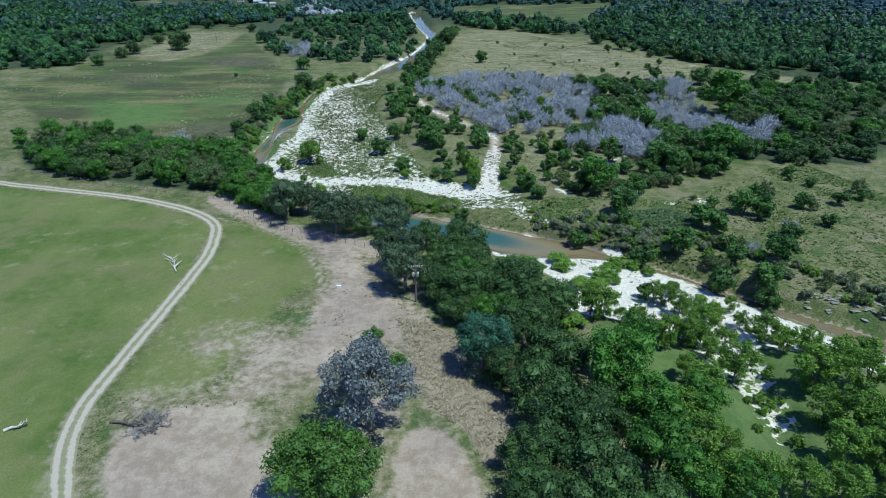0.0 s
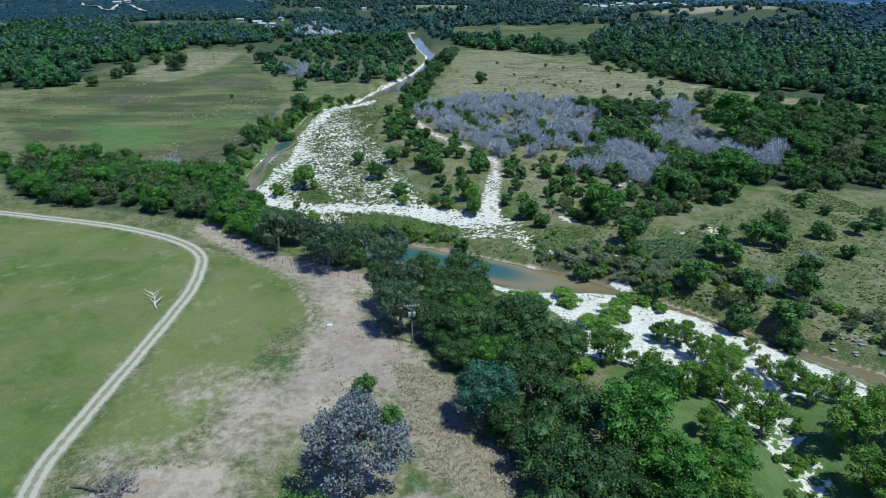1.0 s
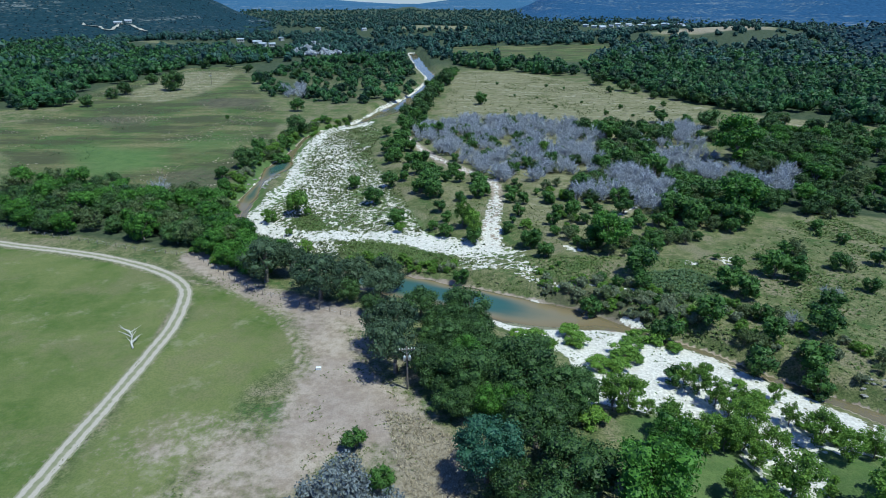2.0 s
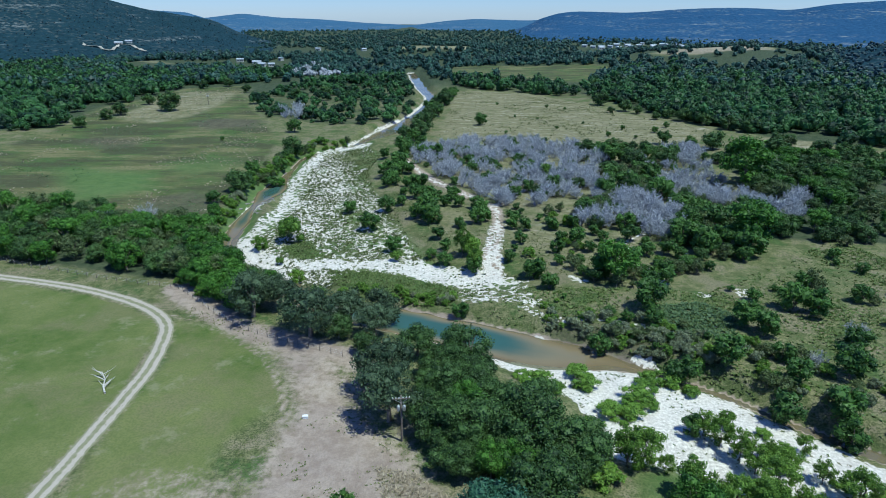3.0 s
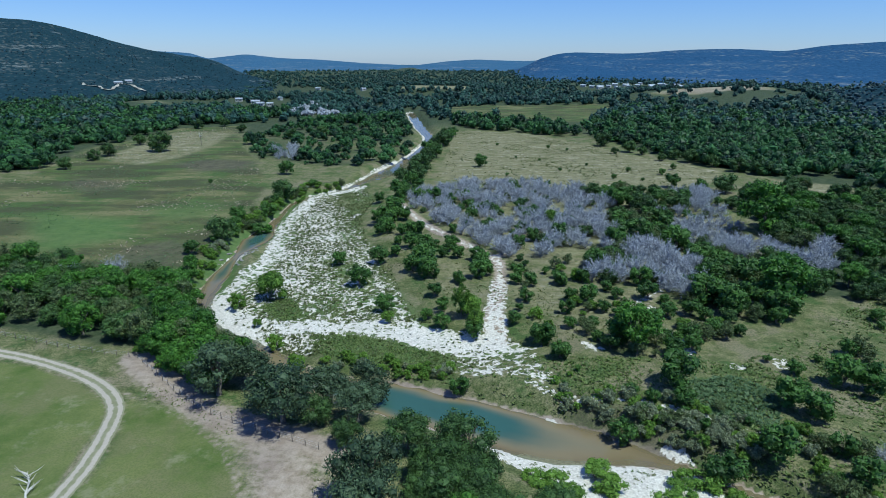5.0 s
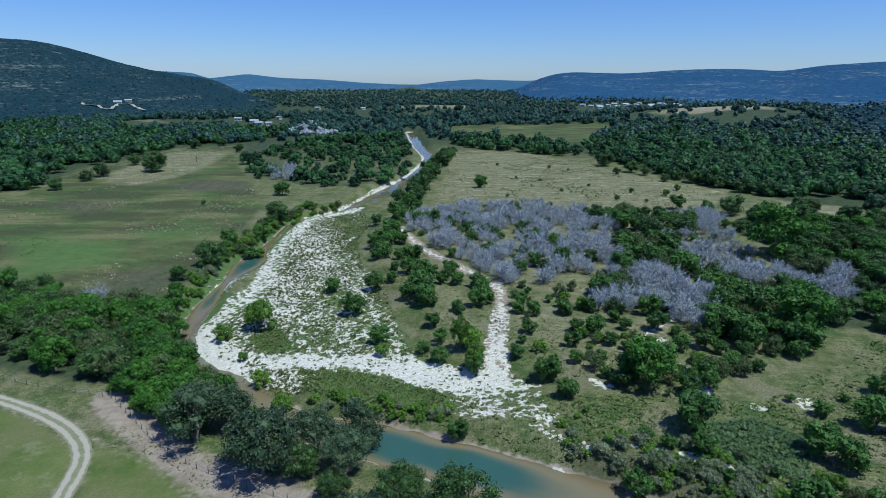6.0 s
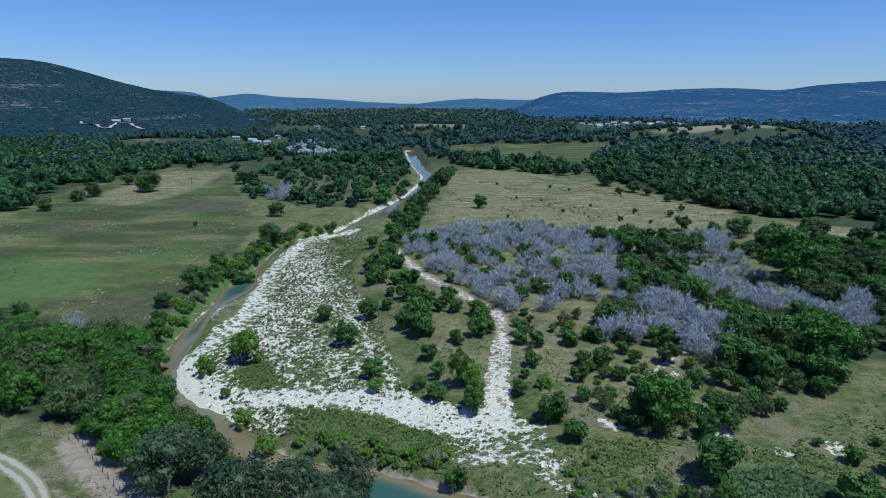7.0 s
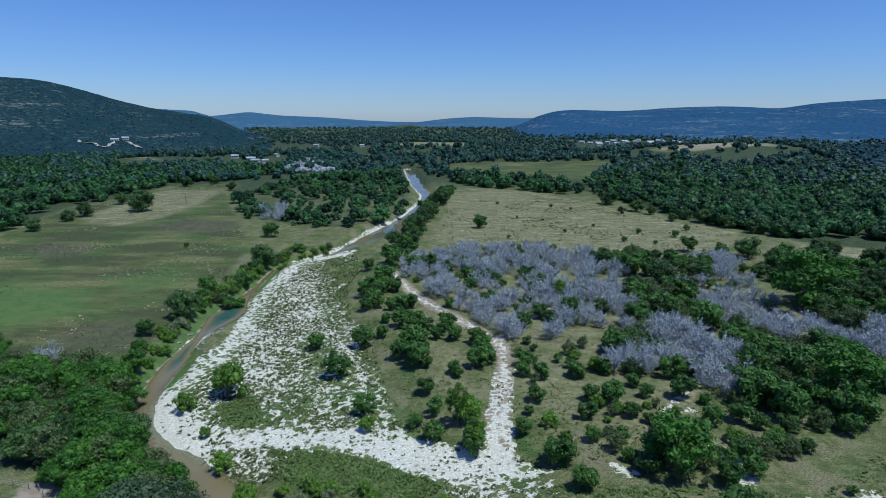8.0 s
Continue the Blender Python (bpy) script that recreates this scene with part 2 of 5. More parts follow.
def smooth_line(points, step=2.0):
    """Catmull-Rom through the points, resampled; further columns (widths) go along."""
    p = np.array(points, float)
    p = np.vstack([2 * p[0] - p[1], p, 2 * p[-1] - p[-2]])
    out = []
    for k in range(1, len(p) - 2):
        n = max(2, int(np.hypot(*(p[k + 1, :2] - p[k, :2])) / step))
        s = (np.arange(n) / n)[:, None]
        out.append(0.5 * (2 * p[k] + (p[k + 1] - p[k - 1]) * s + (2 * p[k - 1] - 5 * p[k] + 4 * p[k + 1] - p[k + 2]) * s ** 2 + (3 * p[k] - p[k - 1] - 3 * p[k + 1] + p[k + 2]) * s ** 3))
    return np.vstack(out + [p[-2:-1]])


def line_dist(x, y, line, closed=False):
    """Distance to a polyline, and the third column at the nearest place."""
    q = np.array(line, float)
    if closed:
        q = np.vstack([q, q[:1]])
    best, width = np.full(np.shape(x), 1e9), np.zeros(np.shape(x))
    for a, b in zip(q[:-1], q[1:]):
        d = b[:2] - a[:2]
        s = np.clip(((x - a[0]) * d[0] + (y - a[1]) * d[1]) / (d @ d + 1e-9), 0, 1)
        r = np.hypot(x - a[0] - s * d[0], y - a[1] - s * d[1])
        near = r < best
        best = np.where(near, r, best)
        if len(a) > 2:
            width = np.where(near, a[2] + s * (b[2] - a[2]), width)
    return best, width


def inside(x, y, outline):
    """Signed distance to an outline, positive inside."""
    x, y = np.asarray(x, float), np.asarray(y, float)
    odd = np.zeros(x.shape, bool)
    q = np.array(outline, float)
    for a, b in zip(q, np.roll(q, -1, axis=0)):
        cross = (a[1] > y) != (b[1] > y)
        odd ^= cross & (x < (b[0] - a[0]) * (y - a[1]) / (b[1] - a[1] + 1e-12) + a[0])
    d, _ = line_dist(x, y, outline, closed=True)
    return np.where(odd, d, -d)


RIVER_LINE = smooth_line(RIVER, 6.0)


def height(x, y):
    """The ground's height."""
    x, y = np.asarray(x, float), np.asarray(y, float)
    z = 0.5 * (fbm(x, y, 40) - 0.5) + 0.18 * (vnoise(x, y, 5) - 0.5)
    z = z + 15 * sstep(-160, 60, inside(x, y, TAN_FIELD)) + 9 * sstep(-120, 20, inside(x, y, STRIP_FIELD)) + 6 * sstep(-60, 30, inside(x, y, CLEARING))
    low = np.maximum(sstep(-9, 5, inside(x, y, BAR)), sstep(-5, 4, inside(x, y, RIGHT_BAR)))
    bar_z = -1.9 + 0.7 * (fbm(x, y, 22) - 0.5) + 0.25 * (vnoise(x, y, 3) - 0.5)
    z = z * (1 - low) + bar_z * low
    d, w = line_dist(x, y, RIVER_LINE)
    w = w * (1 + 0.55 * (fbm(x, y, 7) - 0.5))
    slope = 0.16 + 0.5 * (1 - low) * (0.6 + 0.8 * vnoise(x, y, 7))
    bed = np.where(d < w, WATER_Z - 0.09 * w * (1 - (d / np.maximum(w, 0.1)) ** 2), WATER_Z + slope * (d - w))
    for px, py, pr in POOLS:
        bed = bed - np.where(d < w, 1.0 - (d / np.maximum(w, 0.1)) ** 2, 0) * 0.75 * np.exp(-((x - px) ** 2 + (y - py) ** 2) / pr ** 2)
    z = np.minimum(z, bed + 0.12 * (vnoise(x, y, 1.7) - 0.5))
    return z


def ground_z(x, y):
    return float(height(np.array([x]), np.array([y]))[0])


# ---- mesh helpers ----
def mesh_of(name, verts, faces, material, smooth=False):
    """A mesh from arrays; faces: one array of equal-sided faces, or a list of them."""
    data = bpy.data.meshes.new(name)
    groups = faces if isinstance(faces, list) else [faces]
    groups = [np.asarray(g) for g in groups if len(g)]
    loops = np.concatenate([g.ravel() for g in groups])
    counts = np.concatenate([np.full(len(g), g.shape[1]) for g in groups])
    data.vertices.add(len(verts))
    data.vertices.foreach_set("co", np.asarray(verts, np.float32).ravel())
    data.loops.add(len(loops))
    data.loops.foreach_set("vertex_index", loops.astype(np.int32))
    data.polygons.add(len(counts))
    data.polygons.foreach_set("loop_start", np.concatenate([[0], np.cumsum(counts)[:-1]]).astype(np.int32))
    data.polygons.foreach_set("use_smooth", np.full(len(counts), smooth))
    data.update(calc_edges=True)
    if material:
        data.materials.append(material)
    return data


class Pile:
    """Collects pieces of mesh, to become one mesh."""

    def __init__(self):
        self.v, self.q, self.t, self.n = [], [], [], 0

    def add(self, v, quads=None, tris=None):
        if quads is not None and len(quads):
            self.q.append(np.asarray(quads) + self.n)
        if tris is not None and len(tris):
            self.t.append(np.asarray(tris) + self.n)
        self.v.append(np.asarray(v, float))
        self.n += len(v)
        return self

    def mesh(self, name, material, smooth=False):
        groups = ([np.concatenate(self.q)] if self.q else []) + ([np.concatenate(self.t)] if self.t else [])
        return mesh_of(name, np.concatenate(self.v), groups, material, smooth)

    def box(self, centre, size, yaw=0.0):
        c = np.array([[sx, sy, sz] for sz in (-1, 1) for sy in (-1, 1) for sx in (-1, 1)]) * np.array(size) / 2
        k, s = math.cos(yaw), math.sin(yaw)
        c = np.column_stack([c[:, 0] * k - c[:, 1] * s, c[:, 0] * s + c[:, 1] * k, c[:, 2]]) + np.array(centre)
        return self.add(c, quads=[(0, 2, 3, 1), (4, 5, 7, 6), (0, 1, 5, 4), (2, 6, 7, 3), (0, 4, 6, 2), (1, 3, 7, 5)])

    def tube(self, points, radii, sides=5):
        p, r = np.array(points, float), np.array(radii, float)
        tang = np.gradient(p, axis=0)
        tang /= np.linalg.norm(tang, axis=1)[:, None] + 1e-9
        ref = np.where(np.abs(tang[:, 2:3]) > 0.9, [[1.0, 0, 0]], [[0, 0, 1.0]])
        u = np.cross(tang, ref)
        u /= np.linalg.norm(u, axis=1)[:, None] + 1e-9
        w = np.cross(tang, u)
        a = np.arange(sides) * 2 * np.pi / sides
        ring = p[:, None] + r[:, None, None] * (np.cos(a)[None, :, None] * u[:, None] + np.sin(a)[None, :, None] * w[:, None])
        k, quads = len(p), []
        for i in range(k - 1):
            for j in range(sides):
                quads.append((i * sides + j, i * sides + (j + 1) % sides, (i + 1) * sides + (j + 1) % sides, (i + 1) * sides + j))
        v = np.vstack([ring.reshape(-1, 3), p[-1:]])
        return self.add(v, quads=quads, tris=[((k - 1) * sides + j, (k - 1) * sides + (j + 1) % sides, k * sides) for j in range(sides)])


def ball(level):
    bm = bmesh.new()
    bmesh.ops.create_icosphere(bm, subdivisions=level, radius=1)
    v = np.array([p.co[:] for p in bm.verts])
    f = np.array([[p.index for p in q.verts] for q in bm.faces])
    bm.free()
    return v, f


BALL1, BALL2 = ball(1), ball(2)


def unit(v):
    return v / (np.linalg.norm(v, axis=-1, keepdims=True) + 1e-9)


def leaf_sheets(r, at, normals, size, jitter=0.7, long=1.3):
    """Small bent four-cornered leaves or sprays at the places given."""
    n = unit(normals + jitter * r.normal(size=at.shape))
    u = unit(np.cross(n, r.normal(size=at.shape)))
    w = np.cross(n, u)
    s = (size * r.uniform(0.6, 1.3, len(at)))[:, None]
    v = np.stack([at - u * s * long * 0.5, at + w * s * 0.42 + n * s * 0.1, at + u * s * long * 0.5, at - w * s * 0.42 + n * s * 0.1], axis=1).reshape(-1, 3)
    return v, np.arange(len(at) * 4).reshape(-1, 4)


def leaf_points(r, at, normals, size, jitter=0.7, long=1.5):
    """Three-cornered leaves, for what stays further off."""
    n = unit(normals + jitter * r.normal(size=at.shape))
    u = unit(np.cross(n, r.normal(size=at.shape)))
    w = np.cross(n, u)
    s = (size * r.uniform(0.6, 1.35, len(at)))[:, None]
    v = np.stack([at - u * s * 0.5 - w * s * 0.4, at - u * s * 0.5 + w * s * 0.4, at + u * s * (long - 0.5)], axis=1).reshape(-1, 3)
    return v, np.arange(len(at) * 3).reshape(-1, 3)


# ---- materials ----
def material(name):
    m = bpy.data.materials.new(name)
    m.use_nodes = True
    nt = m.node_tree
    return m, nt, nt.nodes["Principled BSDF"]


def node(nt, kind, ins=None, data_type="", interpolation_type="", operation="", attribute_name=""):
    n = nt.nodes.new(kind)
    if data_type:
        n.data_type = data_type
    if interpolation_type:
        n.interpolation_type = interpolation_type
    if operation:
        n.operation = operation
    if attribute_name:
        n.attribute_name = attribute_name
    for k, v in (ins or {}).items():
        if isinstance(v, bpy.types.NodeSocket):
            nt.links.new(v, n.inputs[k])
        else:
            n.inputs[k].default_value = v
    return n


def rgb(c):
    return (c[0], c[1], c[2], 1.0)


def noise_tex(nt, scale, detail=3.0, rough=0.55, vector=None, kind="noise"):
    if vector is None:
        vector = node(nt, "ShaderNodeNewGeometry").outputs["Position"]
    if kind == "voronoi":
        return node(nt, "ShaderNodeTexVoronoi", {"Vector": vector, "Scale": scale})
    return node(nt, "ShaderNodeTexNoise", {"Vector": vector, "Scale": scale, "Detail": detail, "Roughness": rough})


def mix(nt, fac, a, b):
    n = node(nt, "ShaderNodeMix", data_type="RGBA")
    for sock, val in (("Factor", fac), ("A", a), ("B", b)):
        s = [q for q in n.inputs if q.name == sock and q.enabled][0]
        if isinstance(val, bpy.types.NodeSocket):
            nt.links.new(val, s)
        else:
            s.default_value = val if sock == "Factor" else rgb(val)
    return [q for q in n.outputs if q.enabled][0]


def ramp(nt, value, lo, hi):
    return node(nt, "ShaderNodeMapRange", {"Value": value, "From Min": lo, "From Max": hi}, interpolation_type="SMOOTHSTEP").outputs[0]


def maths(nt, op, a, b):
    return node(nt, "ShaderNodeMath", {0: a, 1: b}, operation=op).outputs[0]


def plain(name, a, b, scale, rough=0.85, metal=0.0, bump=0.0, fine=None):
    """Two tones by noise, a finer grain, and some relief."""
    m, nt, p = material(name)
    pos = node(nt, "ShaderNodeTexCoord").outputs["Object"]
    big = noise_tex(nt, scale, 4.0, vector=pos).outputs[0]
    small = noise_tex(nt, fine or scale * 9, 3.0, vector=pos).outputs[0]
    f = ramp(nt, maths(nt, "ADD", maths(nt, "MULTIPLY", big, 0.6), maths(nt, "MULTIPLY", small, 0.4)), 0.35, 0.65)
    nt.links.new(mix(nt, f, a, b), p.inputs["Base Color"])
    p.inputs["Roughness"].default_value, p.inputs["Metallic"].default_value = rough, metal
    if bump:
        nt.links.new(node(nt, "ShaderNodeBump", {"Height": small, "Strength": bump, "Distance": 0.05}).outputs[0], p.inputs["Normal"])
    return m


def leaf_material(name, dark, light, through_light=0.25, gloss=0.55, spread=0.35, clump=0.0, grain=0.65):
    """Leaves: a tone for each spray and for each tree, some light passing through."""
    m, nt, p = material(name)
    island = node(nt, "ShaderNodeNewGeometry").outputs["Random Per Island"]
    tree = node(nt, "ShaderNodeObjectInfo").outputs["Random"]
    patch = noise_tex(nt, 0.5, 2.0).outputs[0]
    f = maths(nt, "ADD", maths(nt, "MULTIPLY", island, grain), maths(nt, "ADD", maths(nt, "MULTIPLY", tree, spread), maths(nt, "MULTIPLY", patch, 0.3)))
    if clump:
        f = maths(nt, "ADD", f, maths(nt, "MULTIPLY", maths(nt, "SUBTRACT", noise_tex(nt, 0.11, 2.0, 0.6).outputs[0], 0.4), clump * 2))
    col = mix(nt, ramp(nt, f, 0.12, 1.1), dark, light)
    nt.links.new(col, p.inputs["Base Color"])
    p.inputs["Roughness"].default_value = gloss
    p.inputs["Specular IOR Level"].default_value = 0.3
    tr = node(nt, "ShaderNodeBsdfTranslucent", {"Color": col})
    both = node(nt, "ShaderNodeMixShader", {0: through_light, 1: p.outputs[0], 2: tr.outputs[0]})
    nt.links.new(both.outputs[0], nt.nodes["Material Output"].inputs[0])
    return m


OAK_LEAF = leaf_material("live_oak_leaves", (0.016, 0.040, 0.013), (0.092, 0.168, 0.044), 0.22)
GREEN_LEAF = leaf_material("fresh_leaves", (0.020, 0.066, 0.010), (0.115, 0.255, 0.034), 0.30)
LIGHT_LEAF = leaf_material("sycamore_leaves", (0.048, 0.112, 0.016), (0.235, 0.380, 0.062), 0.38)
NEAR_LEAF = leaf_material("broad_oak_leaves", (0.026, 0.064, 0.014), (0.115, 0.215, 0.040), 0.28)
TEAL_LEAF = leaf_material("bluish_leaves", (0.028, 0.082, 0.048), (0.088, 0.205, 0.118))
CEDAR_LEAF = leaf_material("juniper_sprays", (0.021, 0.056, 0.012), (0.100, 0.205, 0.036), 0.2)
SHRUB_LEAF = leaf_material("shrub_leaves", (0.060, 0.130, 0.018), (0.215, 0.360, 0.055), 0.32)
MESQUITE_LEAF = leaf_material("mesquite_leaves", (0.055, 0.090, 0.030), (0.17, 0.22, 0.085), 0.3)
GREY_LEAF = leaf_material("grey_withered_leaves", (0.042, 0.052, 0.053), (0.235, 0.262, 0.270), 0.2)
WOOD_LEAF = leaf_material("woodland_leaves", (0.008, 0.028, 0.012), (0.064, 0.155, 0.042), 0.15, spread=0.0, clump=1.5, grain=0.3)
# bluish tint in this leaf colour stands for distance haze
HAZED_LEAF = leaf_material("far_leaves_haze_tint", (0.009, 0.030, 0.026), (0.046, 0.106, 0.076), 0.12, spread=0.0, clump=1.5, grain=0.3)
DUSK_LEAF = leaf_material("dusky_oak_leaves", (0.022, 0.044, 0.021), (0.108, 0.160, 0.080), 0.2)
# hill junipers shifted to blue, aerial haze held in the colour
HAZED_HILL_LEAF = leaf_material("hazed_hill_junipers", (0.011, 0.032, 0.042), (0.040, 0.080, 0.088), 0.1, spread=0.0, clump=0.5)
SCRUB_LEAF = leaf_material("grey_green_scrub_leaves", (0.095, 0.125, 0.065), (0.30, 0.34, 0.20), 0.25)
HERB_BLADE = leaf_material("broad_green_herbs", (0.075, 0.135, 0.055), (0.17, 0.245, 0.11), 0.25, spread=0.0)
GRASS_BLADE = leaf_material("grass_tufts", (0.08, 0.11, 0.03), (0.23, 0.25, 0.09), 0.25, spread=0.0)
WEED_BLADE = leaf_material("green_weeds", (0.085, 0.135, 0.032), (0.225, 0.285, 0.09), 0.25, spread=0.0)
STRAW_BLADE = leaf_material("dry_straw", (0.25, 0.205, 0.14), (0.57, 0.49, 0.365), 0.2, spread=0.0)
BARK = plain("oak_bark", (0.10, 0.085, 0.07), (0.22, 0.19, 0.16), 3.0, 0.95, bump=0.6)
GREY_TWIG = plain("grey_bare_twigs", (0.25, 0.265, 0.295), (0.50, 0.52, 0.565), 0.8, 0.9)
BRUSH_TWIG = plain("cut_brush_twigs", (0.15, 0.14, 0.13), (0.33, 0.31, 0.29), 0.8, 0.9)
DEAD_WOOD = plain("bleached_dead_wood", (0.42, 0.39, 0.35), (0.66, 0.63, 0.58), 2.0, 0.85, bump=0.4)
DARK_WOOD = plain("dark_rotten_wood", (0.07, 0.055, 0.05), (0.17, 0.14, 0.12), 2.0, 0.9, bump=0.4)
POLE_WOOD = plain("weathered_pole_wood", (0.12, 0.10, 0.085), (0.24, 0.20, 0.17), 2.0, 0.9, bump=0.3)
ROCK = plain("pale_limestone", (0.15, 0.14, 0.13), (0.34, 0.325, 0.30), 1.2, 0.9, bump=0.5)
STEEL = plain("galvanised_steel", (0.45, 0.46, 0.47), (0.62, 0.63, 0.64), 4.0, 0.45, 0.8)
PORCELAIN = plain("white_porcelain", (0.62, 0.62, 0.60), (0.80, 0.80, 0.78), 4.0, 0.3)
PALE_WALL = plain("pale_house_wall", (0.42, 0.40, 0.36), (0.56, 0.54, 0.50), 0.5, 0.8)
WHITE_PAINT = plain("white_paint", (0.70, 0.70, 0.68), (0.82, 0.82, 0.80), 2.0, 0.6)
ROOF_METAL = plain("pale_metal_roof", (0.42, 0.45, 0.48), (0.66, 0.68, 0.70), 0.6, 0.45, 0.4)
WINDOW_GLASS = plain("dark_window_glass", (0.02, 0.025, 0.03), (0.05, 0.06, 0.07), 1.0, 0.1)


def ground_material():
    m, nt, p = material("valley_ground")
    pos = node(nt, "ShaderNodeNewGeometry").outputs["Position"]
    n_big = noise_tex(nt, 0.035, 4.0, 0.6, pos).outputs[0]
    n_mid = noise_tex(nt, 0.22, 4.0, 0.6, pos).outputs[0]
    n_low = noise_tex(nt, 0.7, 5.0, 0.65, pos).outputs[0]
    n_fine = noise_tex(nt, 3.2, 3.0, 0.6, pos).outputs[0]
    masks = {}
    for k, names in enumerate((("gravel", "dirt", "green"), ("dry", "wood", "meadow"), ("lush", "straw", "dark"))):
        att = node(nt, "ShaderNodeAttribute", attribute_name="cover_%d" % k)
        sep = node(nt, "ShaderNodeSeparateColor", {0: att.outputs["Color"]})
        for q, nm in enumerate(names):
            masks[nm] = sep.outputs[q]
    edge = maths(nt, "SUBTRACT", maths(nt, "ADD", maths(nt, "MULTIPLY", n_low, 0.6), maths(nt, "MULTIPLY", n_fine, 0.4)), 0.5)

    def cover(nm, hard, amount=1.0):
        return maths(nt, "MULTIPLY", ramp(nt, maths(nt, "ADD", masks[nm], maths(nt, "MULTIPLY", edge, amount)), 0.5 - hard, 0.5 + hard), 1.0)

    tone = ramp(nt, maths(nt, "ADD", maths(nt, "MULTIPLY", n_mid, 0.5), maths(nt, "MULTIPLY", n_low, 0.5)), 0.4, 0.6)
    speck = ramp(nt, n_fine, 0.42, 0.62)
    rough_grass = mix(nt, tone, (0.102, 0.122, 0.046), (0.225, 0.215, 0.108))
    patchy = noise_tex(nt, 0.09, 5.0, 0.7, pos).outputs[0]
    rough_grass = mix(nt, maths(nt, "MULTIPLY", ramp(nt, patchy, 0.5, 0.6), 0.85), rough_grass, mix(nt, n_low, (0.20, 0.17, 0.10), (0.30, 0.26, 0.18)))
    rough_grass = mix(nt, maths(nt, "MULTIPLY", ramp(nt, patchy, 0.46, 0.36), 0.8), rough_grass, (0.06, 0.115, 0.03))
    col = mix(nt, maths(nt, "MULTIPLY", speck, 0.7), rough_grass, (0.04, 0.06, 0.02))
    meadow = mix(nt, ramp(nt, n_big, 0.35, 0.62), mix(nt, tone, (0.125, 0.125, 0.05), (0.17, 0.155, 0.075)), mix(nt, tone, (0.064, 0.112, 0.030), (0.100, 0.140, 0.044)))
    wide = node(nt, "ShaderNodeMapping", {"Vector": pos, "Scale": (0.02, 0.055, 0.1)}).outputs[0]
    band = noise_tex(nt, 1.0, 6.0, 0.65, wide).outputs[0]
    meadow = mix(nt, maths(nt, "MULTIPLY", ramp(nt, band, 0.48, 0.56), 0.9), meadow, (0.070, 0.070, 0.038))
    meadow = mix(nt, maths(nt, "MULTIPLY", ramp(nt, band, 0.46, 0.39), 0.85), meadow, (0.215, 0.195, 0.095))
    meadow = mix(nt, maths(nt, "MULTIPLY", speck, 0.45), meadow, (0.06, 0.08, 0.03))
    meadow = mix(nt, maths(nt, "MULTIPLY", ramp(nt, n_low, 0.5, 0.6), 0.5), meadow, (0.055, 0.075, 0.03))
    col = mix(nt, cover("meadow", 0.25), col, meadow)
    col = mix(nt, cover("lush", 0.4, 0.6), col, mix(nt, tone, (0.080, 0.135, 0.042), (0.11, 0.165, 0.052)))
    dry = mix(nt, tone, (0.17, 0.158, 0.085), (0.285, 0.258, 0.155))
    flat = node(nt, "ShaderNodeMapping", {"Vector": pos, "Scale": (0.06, 0.22, 0.1)}).outputs[0]
    streak = noise_tex(nt, 1.0, 5.0, 0.7, flat).outputs[0]
    dry = mix(nt, ramp(nt, streak, 0.52, 0.64), dry, (0.15, 0.15, 0.065))
    dry = mix(nt, ramp(nt, maths(nt, "ADD", maths(nt, "MULTIPLY", streak, 0.5), maths(nt, "MULTIPLY", n_low, 0.5)), 0.455, 0.385), dry, (0.50, 0.455, 0.37))
    dry = mix(nt, maths(nt, "MULTIPLY", speck, 0.4), dry, (0.09, 0.10, 0.045))
    dry = mix(nt, maths(nt, "MULTIPLY", ramp(nt, noise_tex(nt, 0.28, 5.0, 0.75, pos).outputs[0], 0.54, 0.62), 0.75), dry, (0.085, 0.085, 0.05))
    col = mix(nt, cover("dry", 0.25), col, dry)
    green = mix(nt, ramp(nt, n_big, 0.36, 0.62), (0.072, 0.118, 0.024), (0.165, 0.182, 0.066))
    green = mix(nt, maths(nt, "MULTIPLY", tone, 0.35), green, (0.19, 0.20, 0.075))
    green = mix(nt, maths(nt, "MULTIPLY", ramp(nt, noise_tex(nt, 0.06, 6.0, 0.7, pos).outputs[0], 0.47, 0.62), 0.65), green, (0.18, 0.17, 0.085))
    green = mix(nt, maths(nt, "MULTIPLY", speck, 0.35), green, (0.07, 0.10, 0.03))
    green = mix(nt, maths(nt, "MULTIPLY", ramp(nt, noise_tex(nt, 0.13, 5.0, 0.75, pos).outputs[0], 0.54, 0.72), 0.6), green, (0.27, 0.26, 0.16))
    col = mix(nt, cover("green", 0.25, 0.5), col, green)
    dirt = mix(nt, ramp(nt, n_big, 0.35, 0.65), mix(nt, tone, (0.27, 0.212, 0.180), (0.345, 0.282, 0.242)), mix(nt, tone, (0.30, 0.235, 0.175), (0.44, 0.365, 0.295)))
    dirt = mix(nt, maths(nt, "MULTIPLY", speck, 0.3), dirt, (0.22, 0.18, 0.14))
    col = mix(nt, cover("dirt", 0.22, 1.3), col, dirt)
    col = mix(nt, cover("straw", 0.3), col, mix(nt, n_fine, (0.20, 0.165, 0.12), (0.38, 0.325, 0.25)))
    col = mix(nt, cover("dark", 0.4), col, mix(nt, tone, (0.075, 0.07, 0.05), (0.12, 0.11, 0.07)))
    col = mix(nt, cover("wood", 0.3), col, mix(nt, tone, (0.038, 0.056, 0.028), (0.072, 0.088, 0.048)))
